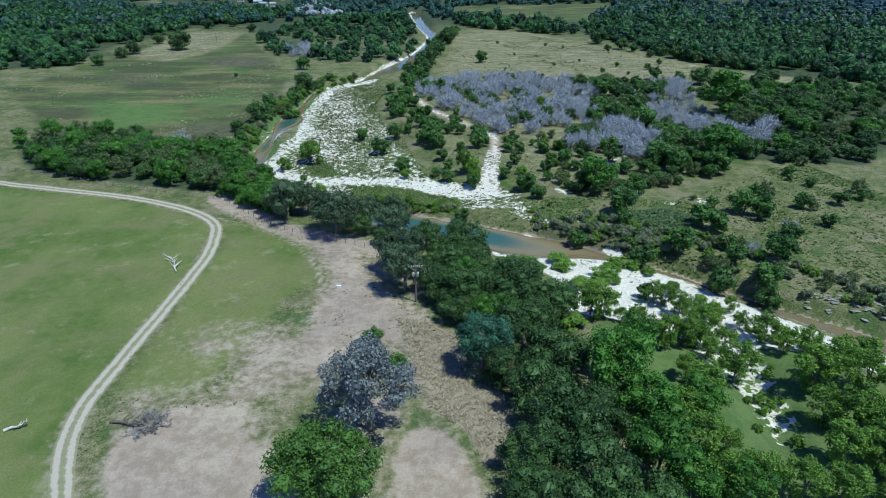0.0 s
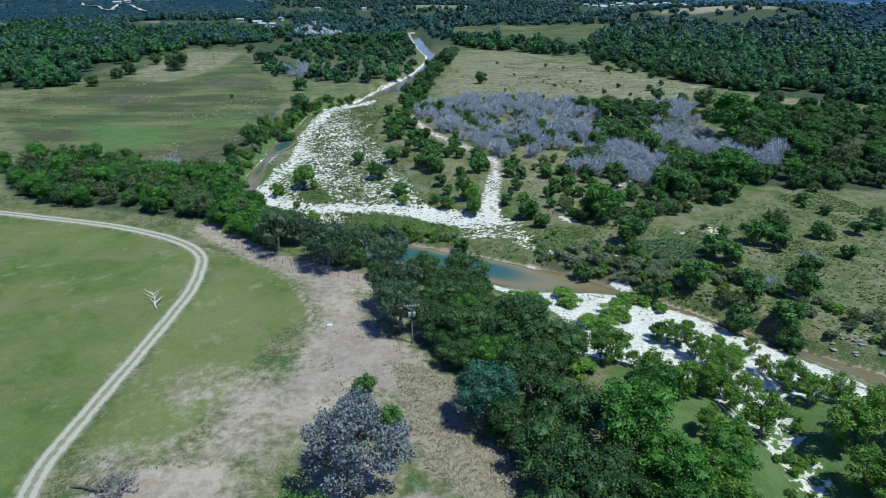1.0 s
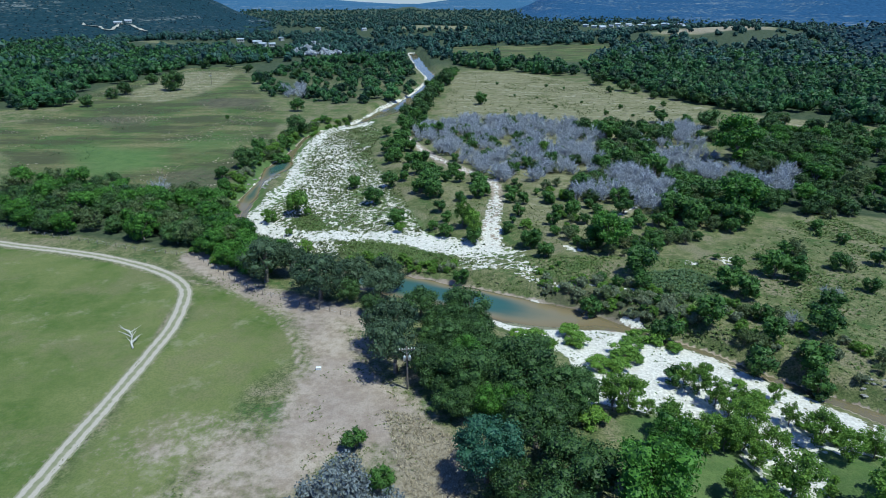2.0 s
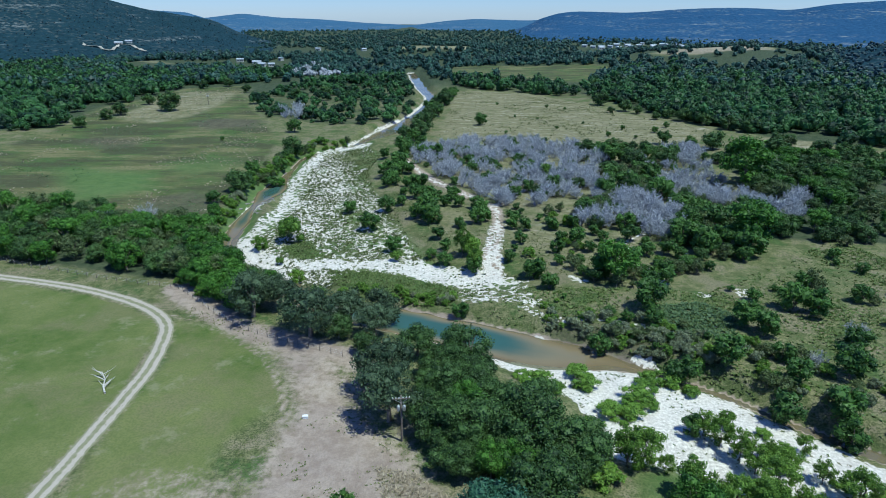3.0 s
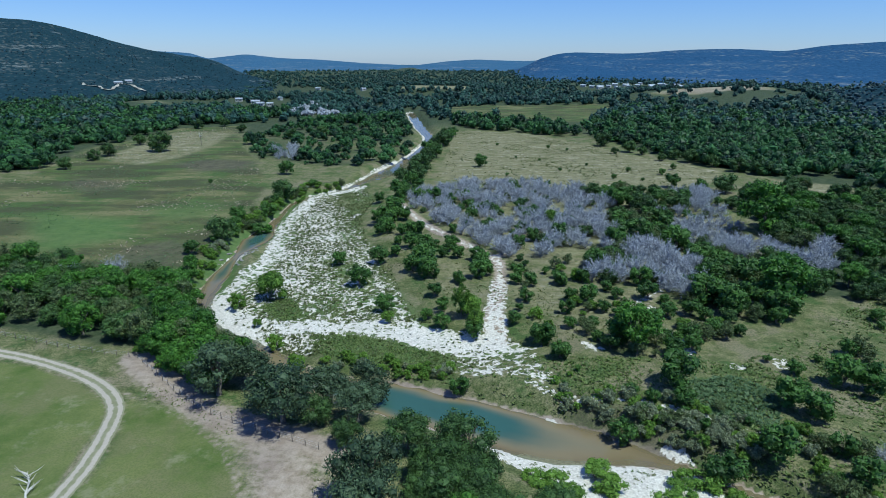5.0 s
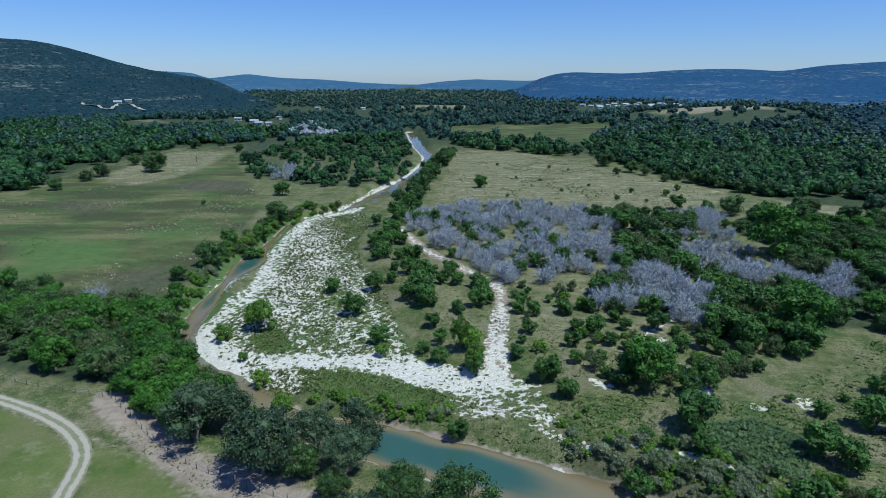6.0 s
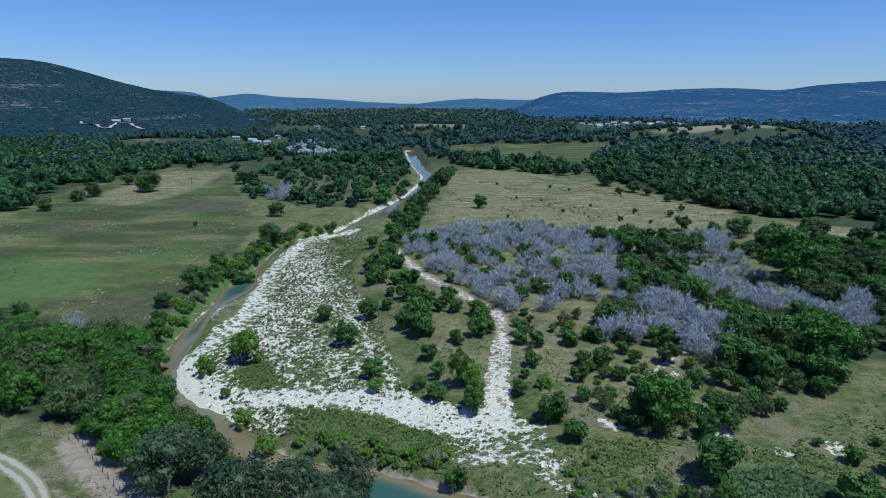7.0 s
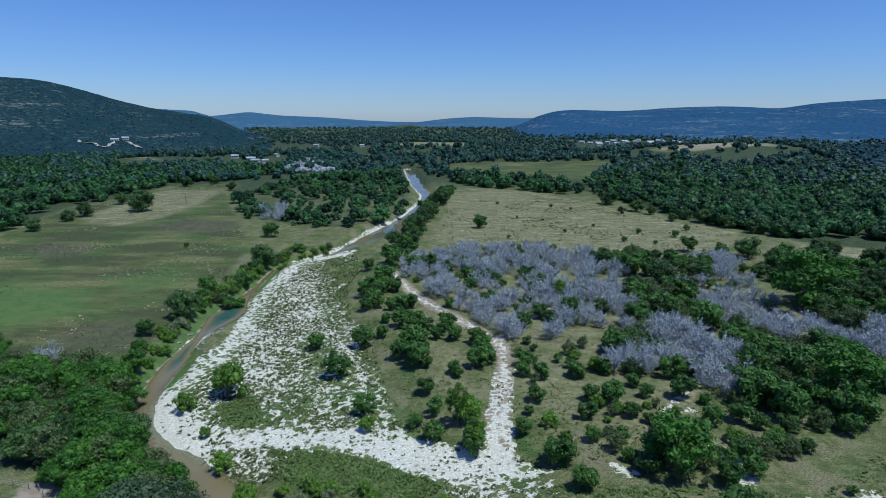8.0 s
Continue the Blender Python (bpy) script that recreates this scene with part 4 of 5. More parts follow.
def crown_mesh(name, seed, width, tall, z_mid, count, lobe, leaves, size, mat, core=0.62, jitter=1.1, lift=0.25, far=False):
    r = np.random.default_rng(seed)
    c, rad = crown_lobes(r, width, tall, z_mid, count, lobe)
    pile = Pile()
    share = rad ** 2 / np.sum(rad ** 2)
    for k in range(count):
        n = int(leaves * share[k] * 1.5)
        d = unit(r.normal(size=(n, 3)))
        at = c[k] + d * rad[k] * r.uniform(0.6, 1.14, (n, 1)) * np.array([1, 1, 0.85])
        gap = np.min(np.linalg.norm((at[:, None] - c[None]) / rad[None, :, None], axis=2), axis=1)
        keep = (gap > 0.58) & (at[:, 2] > 0.12)
        v, q = (leaf_points if far else leaf_sheets)(r, at[keep], d[keep] + np.array([0, 0, lift]), size, jitter)
        pile.add(v, **({"tris": q} if far else {"quads": q}))
        if core:
            bv, bf = BALL1
            wob = 1 + 0.18 * r.normal(size=(len(bv), 1))
            cv = c[k] + bv * wob * rad[k] * core * np.array([1, 1, 0.85])
            cv[:, 2] = np.maximum(cv[:, 2], 0.05)
            pile.add(cv, tris=bf)
    return pile.mesh(name, mat), c


def trunk_mesh(name, seed, targets, foot, fork, radius, mat, lean=0.3):
    r = np.random.default_rng(seed)
    pile = Pile()
    top = np.array([r.normal() * lean, r.normal() * lean, fork])
    pile.tube([(0, 0, -0.3), (0, 0, 0.15), top * 0.55, top], [radius * 1.5, radius * 1.15, radius * 0.9, radius * 0.75], 7)
    for c in targets:
        bend = (top + c) / 2 + r.normal(size=3) * 0.25 + np.array([0, 0, 0.15 * np.linalg.norm(c - top)])
        pile.tube([top * 0.97, bend, c], [radius * 0.55, radius * 0.36, radius * 0.14], 5)
    return pile.mesh(name, mat, True)


def tree_kind(name, label, category, seed, width, tall, z_mid, count, lobe, leaves, size, mat, fork, radius, core=0.62, bark=None, jitter=1.1, far=False):
    root = new(name)
    data, centres = crown_mesh("crown", seed, width, tall, z_mid, count, lobe, leaves, size, mat, core, jitter, far=far)
    crown = new("crown", data)
    crown.parent = root
    pick = centres[np.argsort(-centres[:, 2])][: min(7, count)]
    trunk = new("trunk", trunk_mesh("trunk", seed + 1, pick, 0, fork, radius, bark or BARK))
    trunk.parent = root
    tagged(root, label, category)
    return root, width


PLACED, SPOTS, COUNT = {}, np.zeros((4000, 3)), [0]


def put(kind, x, y, width, turn=None, z=None, squash=1.0):
    """Note a tree of a kind at a place, that wide."""
    SPOTS[COUNT[0]] = x, y, width
    COUNT[0] += 1
    PLACED.setdefault(kind, []).append((x, y, width, rng.uniform(0, 360) if turn is None else turn, z, squash))


def plant_all(group_of):
    for kind, rows in PLACED.items():
        root, width = KINDS[kind]
        if kind in group_of:
            root["group"] = group_of[kind]
        for k, (x, y, w, turn, z, squash) in enumerate(rows):
            s = w / width
            m = pose(x, y, (ground_z(x, y) - 0.05) if z is None else z, 0, 0, turn) @ Matrix.Diagonal((s, s, s * squash, 1))
            if k < len(rows) - 1:
                copy_thing(root, m)
            else:
                root.matrix_basis = m


KINDS = {}
OAK_LABEL, PECAN_LABEL = "dark green spreading live oak tree", "bright green leafy riverside tree"
for k in range(3):
    # close to the flight, with fine leaves
    KINDS["oak%d" % k] = tree_kind("oak_tree", OAK_LABEL, "tree", 11 + k, 10.5, 7.4, 4.1, 30, 1.4, 4300, 0.26, OAK_LEAF, 2.2, 0.32, jitter=0.8)
    KINDS["dusk%d" % k] = tree_kind("oak_tree", "dusky grey-green live oak beside the farm fence", "tree", 17 + k, 10.5, 7.8, 4.3, 30, 1.35, 4000, 0.25, DUSK_LEAF, 2.4, 0.34, jitter=0.8, core=0.55)
    KINDS["green%d" % k] = tree_kind("pecan_tree", PECAN_LABEL, "tree", 31 + k, 10.0, 9.0, 4.8, 32, 1.3, 4300, 0.26, GREEN_LEAF, 2.6, 0.26, jitter=0.8)
    KINDS["willow%d" % k] = tree_kind("sycamore_tree", "light green young sycamore growing on gravel", "tree", 51 + k, 6.0, 7.4, 3.75, 46, 0.62, 2700, 0.23, LIGHT_LEAF, 0.9, 0.12, core=0.42, jitter=0.9)
    # further off
    KINDS["foak%d" % k] = tree_kind("oak_tree", OAK_LABEL, "tree", 211 + k, 10.5, 7.8, 4.0, 22, 1.55, 1700, 0.4, OAK_LEAF, 2.0, 0.32, jitter=0.7, far=True)
    KINDS["fgreen%d" % k] = tree_kind("pecan_tree", PECAN_LABEL, "tree", 221 + k, 10.0, 9.0, 4.7, 24, 1.45, 1700, 0.4, GREEN_LEAF, 2.4, 0.26, jitter=0.7, far=True)
    KINDS["cedar%d" % k] = tree_kind("juniper_bush", "dense dark green juniper bush on dry grass", "bush", 71 + k, 5.0, 4.6, 2.2, 18, 0.85, 900, 0.27, CEDAR_LEAF, 0.7, 0.13, core=0.7, jitter=0.6, far=True)
    KINDS["shrub%d" % k] = tree_kind("green_shrub", "fresh green leafy shrub beside the river gravel", "shrub", 91 + k, 5.0, 3.2, 1.5, 22, 0.62, 1300, 0.21, SHRUB_LEAF, 0.4, 0.07, core=0.65, jitter=0.8, far=True)
    KINDS["mesq%d" % k] = tree_kind("mesquite_bush", "airy grey-green mesquite bush on dry grass", "bush", 81 + k, 5.0, 4.2, 2.1, 16, 0.75, 900, 0.24, MESQUITE_LEAF, 0.7, 0.1, core=0.45, jitter=0.9, far=True)
for k in range(2):
    KINDS["scrub%d" % k] = tree_kind("bank_shrub", "grey-green tangled scrub on the river bank", "shrub", 101 + k, 3.0, 2.0, 0.9, 12, 0.45, 700, 0.19, SCRUB_LEAF, 0.3, 0.05, core=0.5, far=True)
KINDS["teal"] = tree_kind("cypress_tree", "bluish green dense tree at the wood's edge", "tree", 111, 9.5, 9.2, 4.9, 32, 1.25, 5000, 0.24, TEAL_LEAF, 2.2, 0.3, jitter=0.8)
KINDS["near"] = tree_kind("oak_tree", "broad green live oak with dense rounded crown", "tree", 117, 14.0, 9.6, 5.4, 44, 1.5, 9500, 0.25, NEAR_LEAF, 2.6, 0.42, jitter=0.8)
KINDS["grey"] = tree_kind("withered_oak_tree", "grey withered oak with sparse dull leaves", "tree", 123, 12.0, 9.6, 5.4, 44, 1.0, 8500, 0.24, GREY_LEAF, 2.4, 0.34, core=0.3)


def twig_shrub(name, label, seed, width, tall, stems, mat, thick=0.05, twig=0.055, category="bush"):
    """A leafless shrub: stems that fork into many thin twigs."""
    r = np.random.default_rng(seed)
    root = new(name)
    wood, fine = Pile(), Pile()
    for k in range(stems):
        a = r.uniform(0, 2 * np.pi)
        out = r.uniform(0.25, 1.0) ** 0.7 * width / 2
        tip = np.array([math.cos(a) * out, math.sin(a) * out, tall * r.uniform(0.55, 1.0) * (1.1 - 0.45 * (2 * out / width) ** 2)])
        base = np.array([math.cos(a), math.sin(a), 0]) * 0.15
        mid = (base + tip) / 2 + np.array([0, 0, 0.12 * tall]) + r.normal(size=3) * 0.1
        wood.tube([base, mid, tip], [thick, thick * 0.7, thick * 0.2], 3)
        for j in range(9):
            s = r.uniform(0.3, 1.0)
            at = (1 - s) ** 2 * base + 2 * s * (1 - s) * mid + s * s * tip
            way = unit(unit(tip - base) * 0.8 + r.normal(size=3) * 0.75 + np.array([0, 0, 0.35]))
            end = at + way * tall * r.uniform(0.16, 0.36)
            ends = [(at, end)] + [(at + (end - at) * q, at + (end - at) * q + unit(way + r.normal(size=3) * 0.7) * tall * r.uniform(0.08, 0.2)) for q in r.uniform(0.2, 1, 3)]
            for p0, p1 in ends:
                u = unit(np.cross(p1 - p0, r.normal(size=3))) * twig
                fine.add([p0 - u, p0 + u, p1], tris=[(0, 1, 2)])
    one = new("trunk", wood.mesh("trunk", mat, True))
    two = new("crown", fine.mesh("crown", mat))
    one.parent = two.parent = root
    tagged(root, label, category)
    return root, width


for k in range(4):
    KINDS["bare%d" % k] = twig_shrub("bare_shrub", "pale grey leafless thorny shrub in dense brush", 131 + k, 5.0, 4.2, 22, GREY_TWIG, 0.05, 0.065)
KINDS["bare_oak"] = twig_shrub("bare_shrub", "grey leafless branches of a dead tree", 141, 8.0, 7.0, 26, GREY_TWIG, 0.12, 0.05, "tree")
KINDS["brush_pile"] = twig_shrub("brush_pile", "heap of grey cut branches on bare ground", 145, 5.5, 1.5, 42, BRUSH_TWIG, 0.06, 0.06, "brush pile")

OAKS = [(3.4, 97.7, 9.6), (12.2, 95.4, 11.5), (19.1, 92.1, 9.2), (12.6, 83.8, 10.5), (8.8, 72.6, 8.6), (13.1, 66.6, 10.4), (15.9, 60, 11.2), (10.3, 55.6, 8.6), (17.7, 51.2, 10.7), (17, 75.9, 10.6), (22.2, 64.1, 8.6), (10.1, 48.4, 9.1), (23.9, 47.1, 8.9)]
BRIGHT = [(24.7, 72, 12.7), (27.7, 64.5, 10.2), (26.4, 55.3, 9.9), (29.4, 51.6, 8.1), (35.4, 65.7, 8), (35.3, 51.1, 7.4), (31.3, 82.6, 7.5)]
WILLOWS = [(25.9, 92.7, 6.1), (40.1, 101.3, 4.1), (41.5, 98.8, 4.5), (43.3, 96.0, 4.8), (44.2, 93.0, 4.5), (48.9, 93.4, 4.2), (53.5, 97.3, 3.2), (30.9, 91.8, 3.0), (44.3, 103.2, 3.4), (47.7, 96.1, 3.1), (28.5, 93.6, 6.2), (32.6, 86.3, 5.8), (36.7, 83.6, 5.6), (45.1, 89.3, 6.0), (47.2, 84.9, 4.8), (52.9, 91.3, 3.5), (54.8, 86.8, 5.8), (56.5, 82.6, 4.7), (60.7, 83.5, 4.7), (45.4, 76.2, 7.1), (37.5, 69.3, 6.6), (32.5, 64.4, 5.9), (32.8, 59.0, 6.7), (36.5, 59.1, 4.5), (37.9, 52.5, 6.2), (33.8, 52.4, 6.2), (54.9, 72.2, 7.7), (58.8, 73.6, 7.8), (63.1, 72.3, 6.8), (52.9, 65.3, 6.3), (56.6, 63.6, 7.0), (60.8, 62.6, 6.9), (50.7, 57.3, 6.5), (55.5, 56.4, 6.4), (42.9, 51.7, 6.1), (47.2, 51.0, 6.0), (53.2, 51.0, 5.3), (64.0, 79.5, 5.0), (68.1, 80.4, 5.5), (36.9, 74.7, 4.4), (66.5, 67.5, 6.5), (72.0, 74.0, 6.0)]
FENCE_OAKS = [(-41.4, 136.4, 12.6), (-27.4, 128.2, 12.8), (-20.7, 135.5, 9.7), (-14.5, 140.4, 10), (-14.8, 128.8, 8.1), (-37, 140.5, 9.5), (-5.7, 121.2, 7.6), (2.8, 117.6, 10.2), (-0, 107.6, 8), (3.2, 97.1, 10.3), (11, 96.5, 11.7), (17.5, 93.2, 8.3), (7.7, 104.3, 7.7), (-2.9, 113.6, 5.7), (-21.6, 127.7, 6.4), (15, 106.7, 6.2), (-15.5, 122.3, 5.6)]
GREY_OAKS = [(-10.7, 109.9, 11.3), (-9.1, 101.8, 11.6)]
BUSHES_A = [(-24.5, 195.4, 7.2), (-32.9, 212.3, 5.2), (-15.5, 178.3, 5.5), (-3, 184.3, 4.6), (6.4, 163.6, 5.3), (-1, 175.9, 4), (-1.3, 167.8, 4.7), (-4.8, 172.8, 3.3), (3.7, 192.5, 3.2), (1.2, 223.9, 6), (-6.8, 207.5, 7.8), (-6.3, 198.2, 7.4), (-21.2, 213.3, 6.7), (-10.1, 203.7, 5.6), (15.6, 168.4, 4), (21, 160.1, 5.4), (23.6, 151.6, 4.5), (20, 181, 4.2), (19.8, 198.4, 5.1), (23, 224.8, 5.4), (29, 173.8, 4.4), (28.2, 165.5, 3.6), (35.6, 180.2, 5.8), (33.3, 165.5, 3.6), (38, 174.3, 3.9)]
BUSHES_B = [(45.2, 162.1, 7.5), (38, 158.6, 7.2), (52.4, 161.4, 4), (46.7, 153.1, 3.7), (52.3, 192.6, 6.4), (51.2, 183, 5.9), (52.7, 172, 4.4), (17.5, 374.4, 8.3), (-72.9, 296, 12.4), (-85.4, 349.2, 8.3), (-76.3, 232.1, 11.6), (-79.3, 255.5, 7.1), (-80.2, 217.3, 5.2), (-71.5, 268.7, 6.8), (-69.4, 249.1, 6.2), (-15.4, 353.7, 15.3), (-13, 392.7, 12.6), (-22.1, 295.2, 10.1), (-21.1, 265.9, 8.9), (-25.5, 254.9, 7.5), (-187.4, 424.6, 19), (-116.5, 325, 2.5), (115.7, 312, 7.1), (106.2, 321.1, 8.4), (126.1, 309.5, 12.9), (-22.6, 325.8, 11.4), (-4.7, 456.3, 14.9)]
LIGHT_TREES = [(-45.9, 185.8, 9.5), (-53.1, 179.5, 5.3), (-45.1, 169.9, 2.8), (5.7, 172.8, 6.8), (-37.9, 159.7, 4.7), (-31.1, 151.3, 5), (37.6, 254.3, 7.4), (82, 179.1, 14.8), (109.9, 242.6, 19.8), (-14, 171.9, 3.9), (35.9, 196.3, 4.5)]
DARK_BUSHES = [(64.9, 181.1, 8.8), (67.9, 174.9, 8.9), (76, 179.2, 8.1), (78.7, 192.5, 8.9), (86.9, 195.6, 9.1), (71.6, 193.2, 7.7), (79.1, 171.9, 8.6), (63.6, 233.1, 9.9), (55, 226.6, 8.8), (72.9, 224, 9.4), (73.3, 211, 7.2), (43.4, 206.8, 7.1), (37.8, 235.9, 6.7), (61.5, 294.8, 11.1), (70, 282.3, 10.5), (77, 272.3, 12.1), (91.6, 273.8, 11.1)]
EAST_BUSHES = [(29.7, 127.5, 5.3), (43.5, 141.1, 8.3), (39.7, 156.2, 11.8), (68.3, 145.7, 3.7), (75.2, 141.9, 7.1), (78.6, 138.8, 7), (61, 134.5, 6.7), (63.7, 130.9, 6), (62.1, 120.7, 4.5), (42.5, 116.7, 6.8), (51.4, 119.4, 6.9), (54.9, 106, 7), (71.1, 115.2, 7.6), (78.6, 125.4, 5.2), (21.2, 159.7, 6.1), (23.9, 151.4, 4.5), (42.3, 133.6, 4.5), (2.7, 141.4, 4.3), (47.4, 152.9, 5.2), (63.6, 104.9, 6.9), (38.5, 101.5, 4.2), (53.6, 159.7, 4.6), (60.9, 113.4, 5.6), (62.3, 100.1, 5.7)]
BANK_SHRUBS = [(23.8, 118.2, 5.5), (24.5, 114.6, 5.8), (15.7, 113.6, 5.7), (18.3, 112.1, 4.7), (32.2, 110.1, 6.5), (34.8, 112.4, 4.7), (26.7, 106.5, 5.4), (30.2, 106.4, 5.4), (34.1, 108.7, 3.6), (28.5, 104.1, 1.8), (39.7, 115.6, 5.8), (36.0, 116.1, 4.9), (42.5, 112.8, 3.8), (36.8, 96.3, 1.4), (13.1, 115.5, 3.8), (22.1, 100.8, 5.5)]
BELT_LOW = [(-85.9, 195.1), (-68.8, 192.8), (-60, 178.4), (-55.6, 165), (-43.3, 152), (-30.3, 146.4), (-31, 139.4), (-49.2, 139.1), (-69.1, 157.3), (-80.4, 164.6), (-101.4, 182.9)]
NORTH_BANK = [(30, 132), (45, 123), (60, 108.5), (75, 96), (97, 78), (104, 88), (82, 106), (64, 121), (47, 134), (30, 141)]
BAR_SHRUBS = [(50.2, 97.0, 4.2), (55.3, 90.1, 3.6), (58.0, 87.4, 4.0), (62.0, 85.5, 3.6), (66.0, 82.5, 3.8), (49.5, 101.5, 3.0), (46.5, 80.5, 3.0), (49.0, 73.0, 2.2), (21.3, 89.3, 6.0)]
UP_BANK = [(-23.6, 309.5), (-11.9, 338.5), (-5.9, 427.8), (4.9, 499.1), (-3.9, 539.9), (-12.2, 456.2), (-18.3, 400.9), (-22.1, 356)]
EDGE_TREES = [(106.9, 459.1, 14.2), (117.1, 431.1, 11.2), (121.8, 419.9, 8.1), (136.1, 402.1, 9), (141.7, 392.6, 11.9), (149.2, 378.2, 10.2), (156.5, 363.1, 11.4), (126.8, 568.5, 12.4), (105.4, 423.7, 6.2), (164.4, 354.4, 12.2), (126.8, 398.2, 7), (-210.3, 404.4, 11.8), (-210.8, 389.5, 9.4), (-210.2, 361.2, 9.8), (-215.4, 453, 11.2), (-215.4, 551.4, 12.1), (-199.6, 570.7, 11.6), (-169.6, 527.8, 9.7), (-139.9, 478.9, 9.5), (-119.6, 492.1, 10.6), (-100.3, 506, 11.8), (-76.6, 480.5, 9.5)]
FILL = [(-4, 118.1), (5.8, 118.2), (6.1, 106.8), (12.4, 100.8), (13.3, 95.9), (17.1, 91.1), (17.1, 88), (-1.3, 87.7), (-2.8, 99.9)]
FIELD_BUSHES = [(29.9, 347.5, 2.5), (36.5, 334.5, 2.6), (66.6, 446.9, 2.9), (59.8, 362.1, 2.6), (83.7, 341, 3.2), (96.7, 361.7, 3.4), (96.6, 336.1, 2.4), (78, 378.8, 2.1), (32.9, 459.1, 2.6), (77.2, 436.2, 2.5), (112, 353.4, 4.4), (123.5, 368.9, 4.1), (53.5, 395.9, 1.9), (40.2, 404.8, 2)]

for k, (x, y, w) in enumerate(OAKS):
    put("oak%d" % (k % 3), x, y, w * 1.12)
for k, (x, y, w) in enumerate(FENCE_OAKS):
    put(("dusk%d" if k < 6 else "oak%d") % (k % 3), x, y, w * 1.12)
for k, (x, y, w) in enumerate(BRIGHT):
    put("green%d" % (k % 3), x, y, w * 1.05)
for k, (x, y, w) in enumerate(WILLOWS):
    put("willow%d" % (k % 3), x, y, w * 1.0, squash=0.95)
for k, (x, y, w) in enumerate(LIGHT_TREES):
    put(("shrub%d" if w < 11 else "fgreen%d") % (k % 3), x, y, w * 1.05, squash=1.25 if w < 11 else 1.0)
put("grey", -11.3, 63.2, 15.4, squash=1.08)
for k, (x, y, w) in enumerate(GREY_OAKS):
    put("dusk%d" % (k + 1), x, y, w * 1.05, squash=1.1)
put("near", -14.8, 51.2, 15)
put("teal", 5.2, 77.3, 10.5)
for k, (x, y, w) in enumerate(BUSHES_A + BUSHES_B + DARK_BUSHES + EAST_BUSHES + [(-13.2, 83.2, 4), (-8.4, 75.6, 4)]):
    if w < 11:
        put("cedar%d" % (k % 3), x, y, w * 1.05)
    else:
        put(("fgreen%d" if y < 170 else "foak%d") % (k % 3), x, y, w)
put("willow0", 3.6, 171.5, 5.2, squash=1.4)
put("willow1", 6.6, 164.8, 4.8, squash=1.2)
for k, (x, y, w) in enumerate(BANK_SHRUBS + BAR_SHRUBS):
    put("shrub%d" % (k % 3), x, y, w * 1.1, squash=0.6)


def taken(x, y, gap):
    p = SPOTS[: COUNT[0]]
    return bool(np.any((x - p[:, 0]) ** 2 + (y - p[:, 1]) ** 2 < (gap * (p[:, 2] + 3) / 2) ** 2))


def scatter(outline, count, kinds, lo, hi, gap=0.7, tries=40):
    """Trees of these kinds strewn over an outline."""
    q = np.array(outline)
    made = 0
    for _ in range(count * tries):
        if made == count:
            break
        x, y = rng.uniform(*np.sort([q[:, 0].min(), q[:, 0].max()])), rng.uniform(q[:, 1].min(), q[:, 1].max())
        if taken(x, y, gap) or inside(x, y, outline) < 0:
            continue
        d, w = line_dist(np.array([x]), np.array([y]), RIVER_LINE)
        if d[0] < w[0] + 1.5 or line_dist(np.array([x]), np.array([y]), SAND_TRACK)[0][0] < 3.2:
            continue
        put(kinds[int(rng.integers(len(kinds)))], x, y, rng.uniform(lo, hi))
        made += 1


MESQ, CEDARS, BARES = ["mesq0", "mesq1", "mesq2"], ["cedar0", "cedar1", "cedar2"], ["bare0", "bare1", "bare2", "bare3"]
OAK3, FAR_OAK, SHRUB3 = ["oak0", "oak1", "oak2"], ["foak0", "foak1", "foak2"], ["shrub0", "shrub1", "shrub2"]
put("brush_pile", -42.2, 63.0, 6.5)
put("bare_oak", 79.3, 128, 5.0)
put("bare_oak", 67, 118.5, 4.0)
put("bare_oak", -92, 196, 7.0)
put("bare_oak", -104, 192, 6.0)
put("bare_oak", -118, 178, 5.0)
for k, (x, y, w) in enumerate(EDGE_TREES):
    put("foak%d" % (k % 3), x, y, w)
for k, (x, y, w) in enumerate(FIELD_BUSHES):
    put("cedar%d" % (k % 3), x, y, w)
scatter([(28, 85), (36, 91), (46, 84), (43, 74), (38, 66), (34, 72)], 6, ["willow0", "willow1", "willow2"], 3.5, 5.2, 0.38)
scatter(WEED_STRIP, 10, SHRUB3, 1.4, 2.6, 0.5)
scatter([(56, 61), (70, 64), (78, 70), (84, 64), (70, 50), (56, 50)], 22, ["willow0", "willow1", "willow2"], 5, 7.5, 0.45)
scatter(BELT, 125, FAR_OAK + MESQ[:1] + ["fgreen0", "fgreen1"], 5, 9.5, 0.48)
scatter(BELT_LOW, 55, ["fgreen0", "fgreen1", "fgreen2", "mesq1"], 4.5, 8.5, 0.42)
scatter(FILL, 24, OAK3 + ["green0"], 6.5, 9, 0.4)
for band, count in zip(GREEN_BANDS, (44, 34, 12, 22, 24)):
    scatter(band, count, FAR_OAK[:1] + CEDARS[:2] + MESQ[:1], 4.0, 7.5, 0.38)
for patch, count in ((GREY_MAIN, 62), (GREY_NEAR, 9), (GREY_TOP, 8)):
    scatter(patch, count, CEDARS + ["foak1"], 3.0, 6.5, 0.4)
for patch, count in ((GREY_MAIN, 158), (GREY_NEAR, 38), (GREY_EAST, 32), (GREY_RIM, 14), (GREY_TOP, 22), (GREY_BRUSH, 20)):
    scatter(patch, count, BARES, 4.4, 7.6, 0.36)
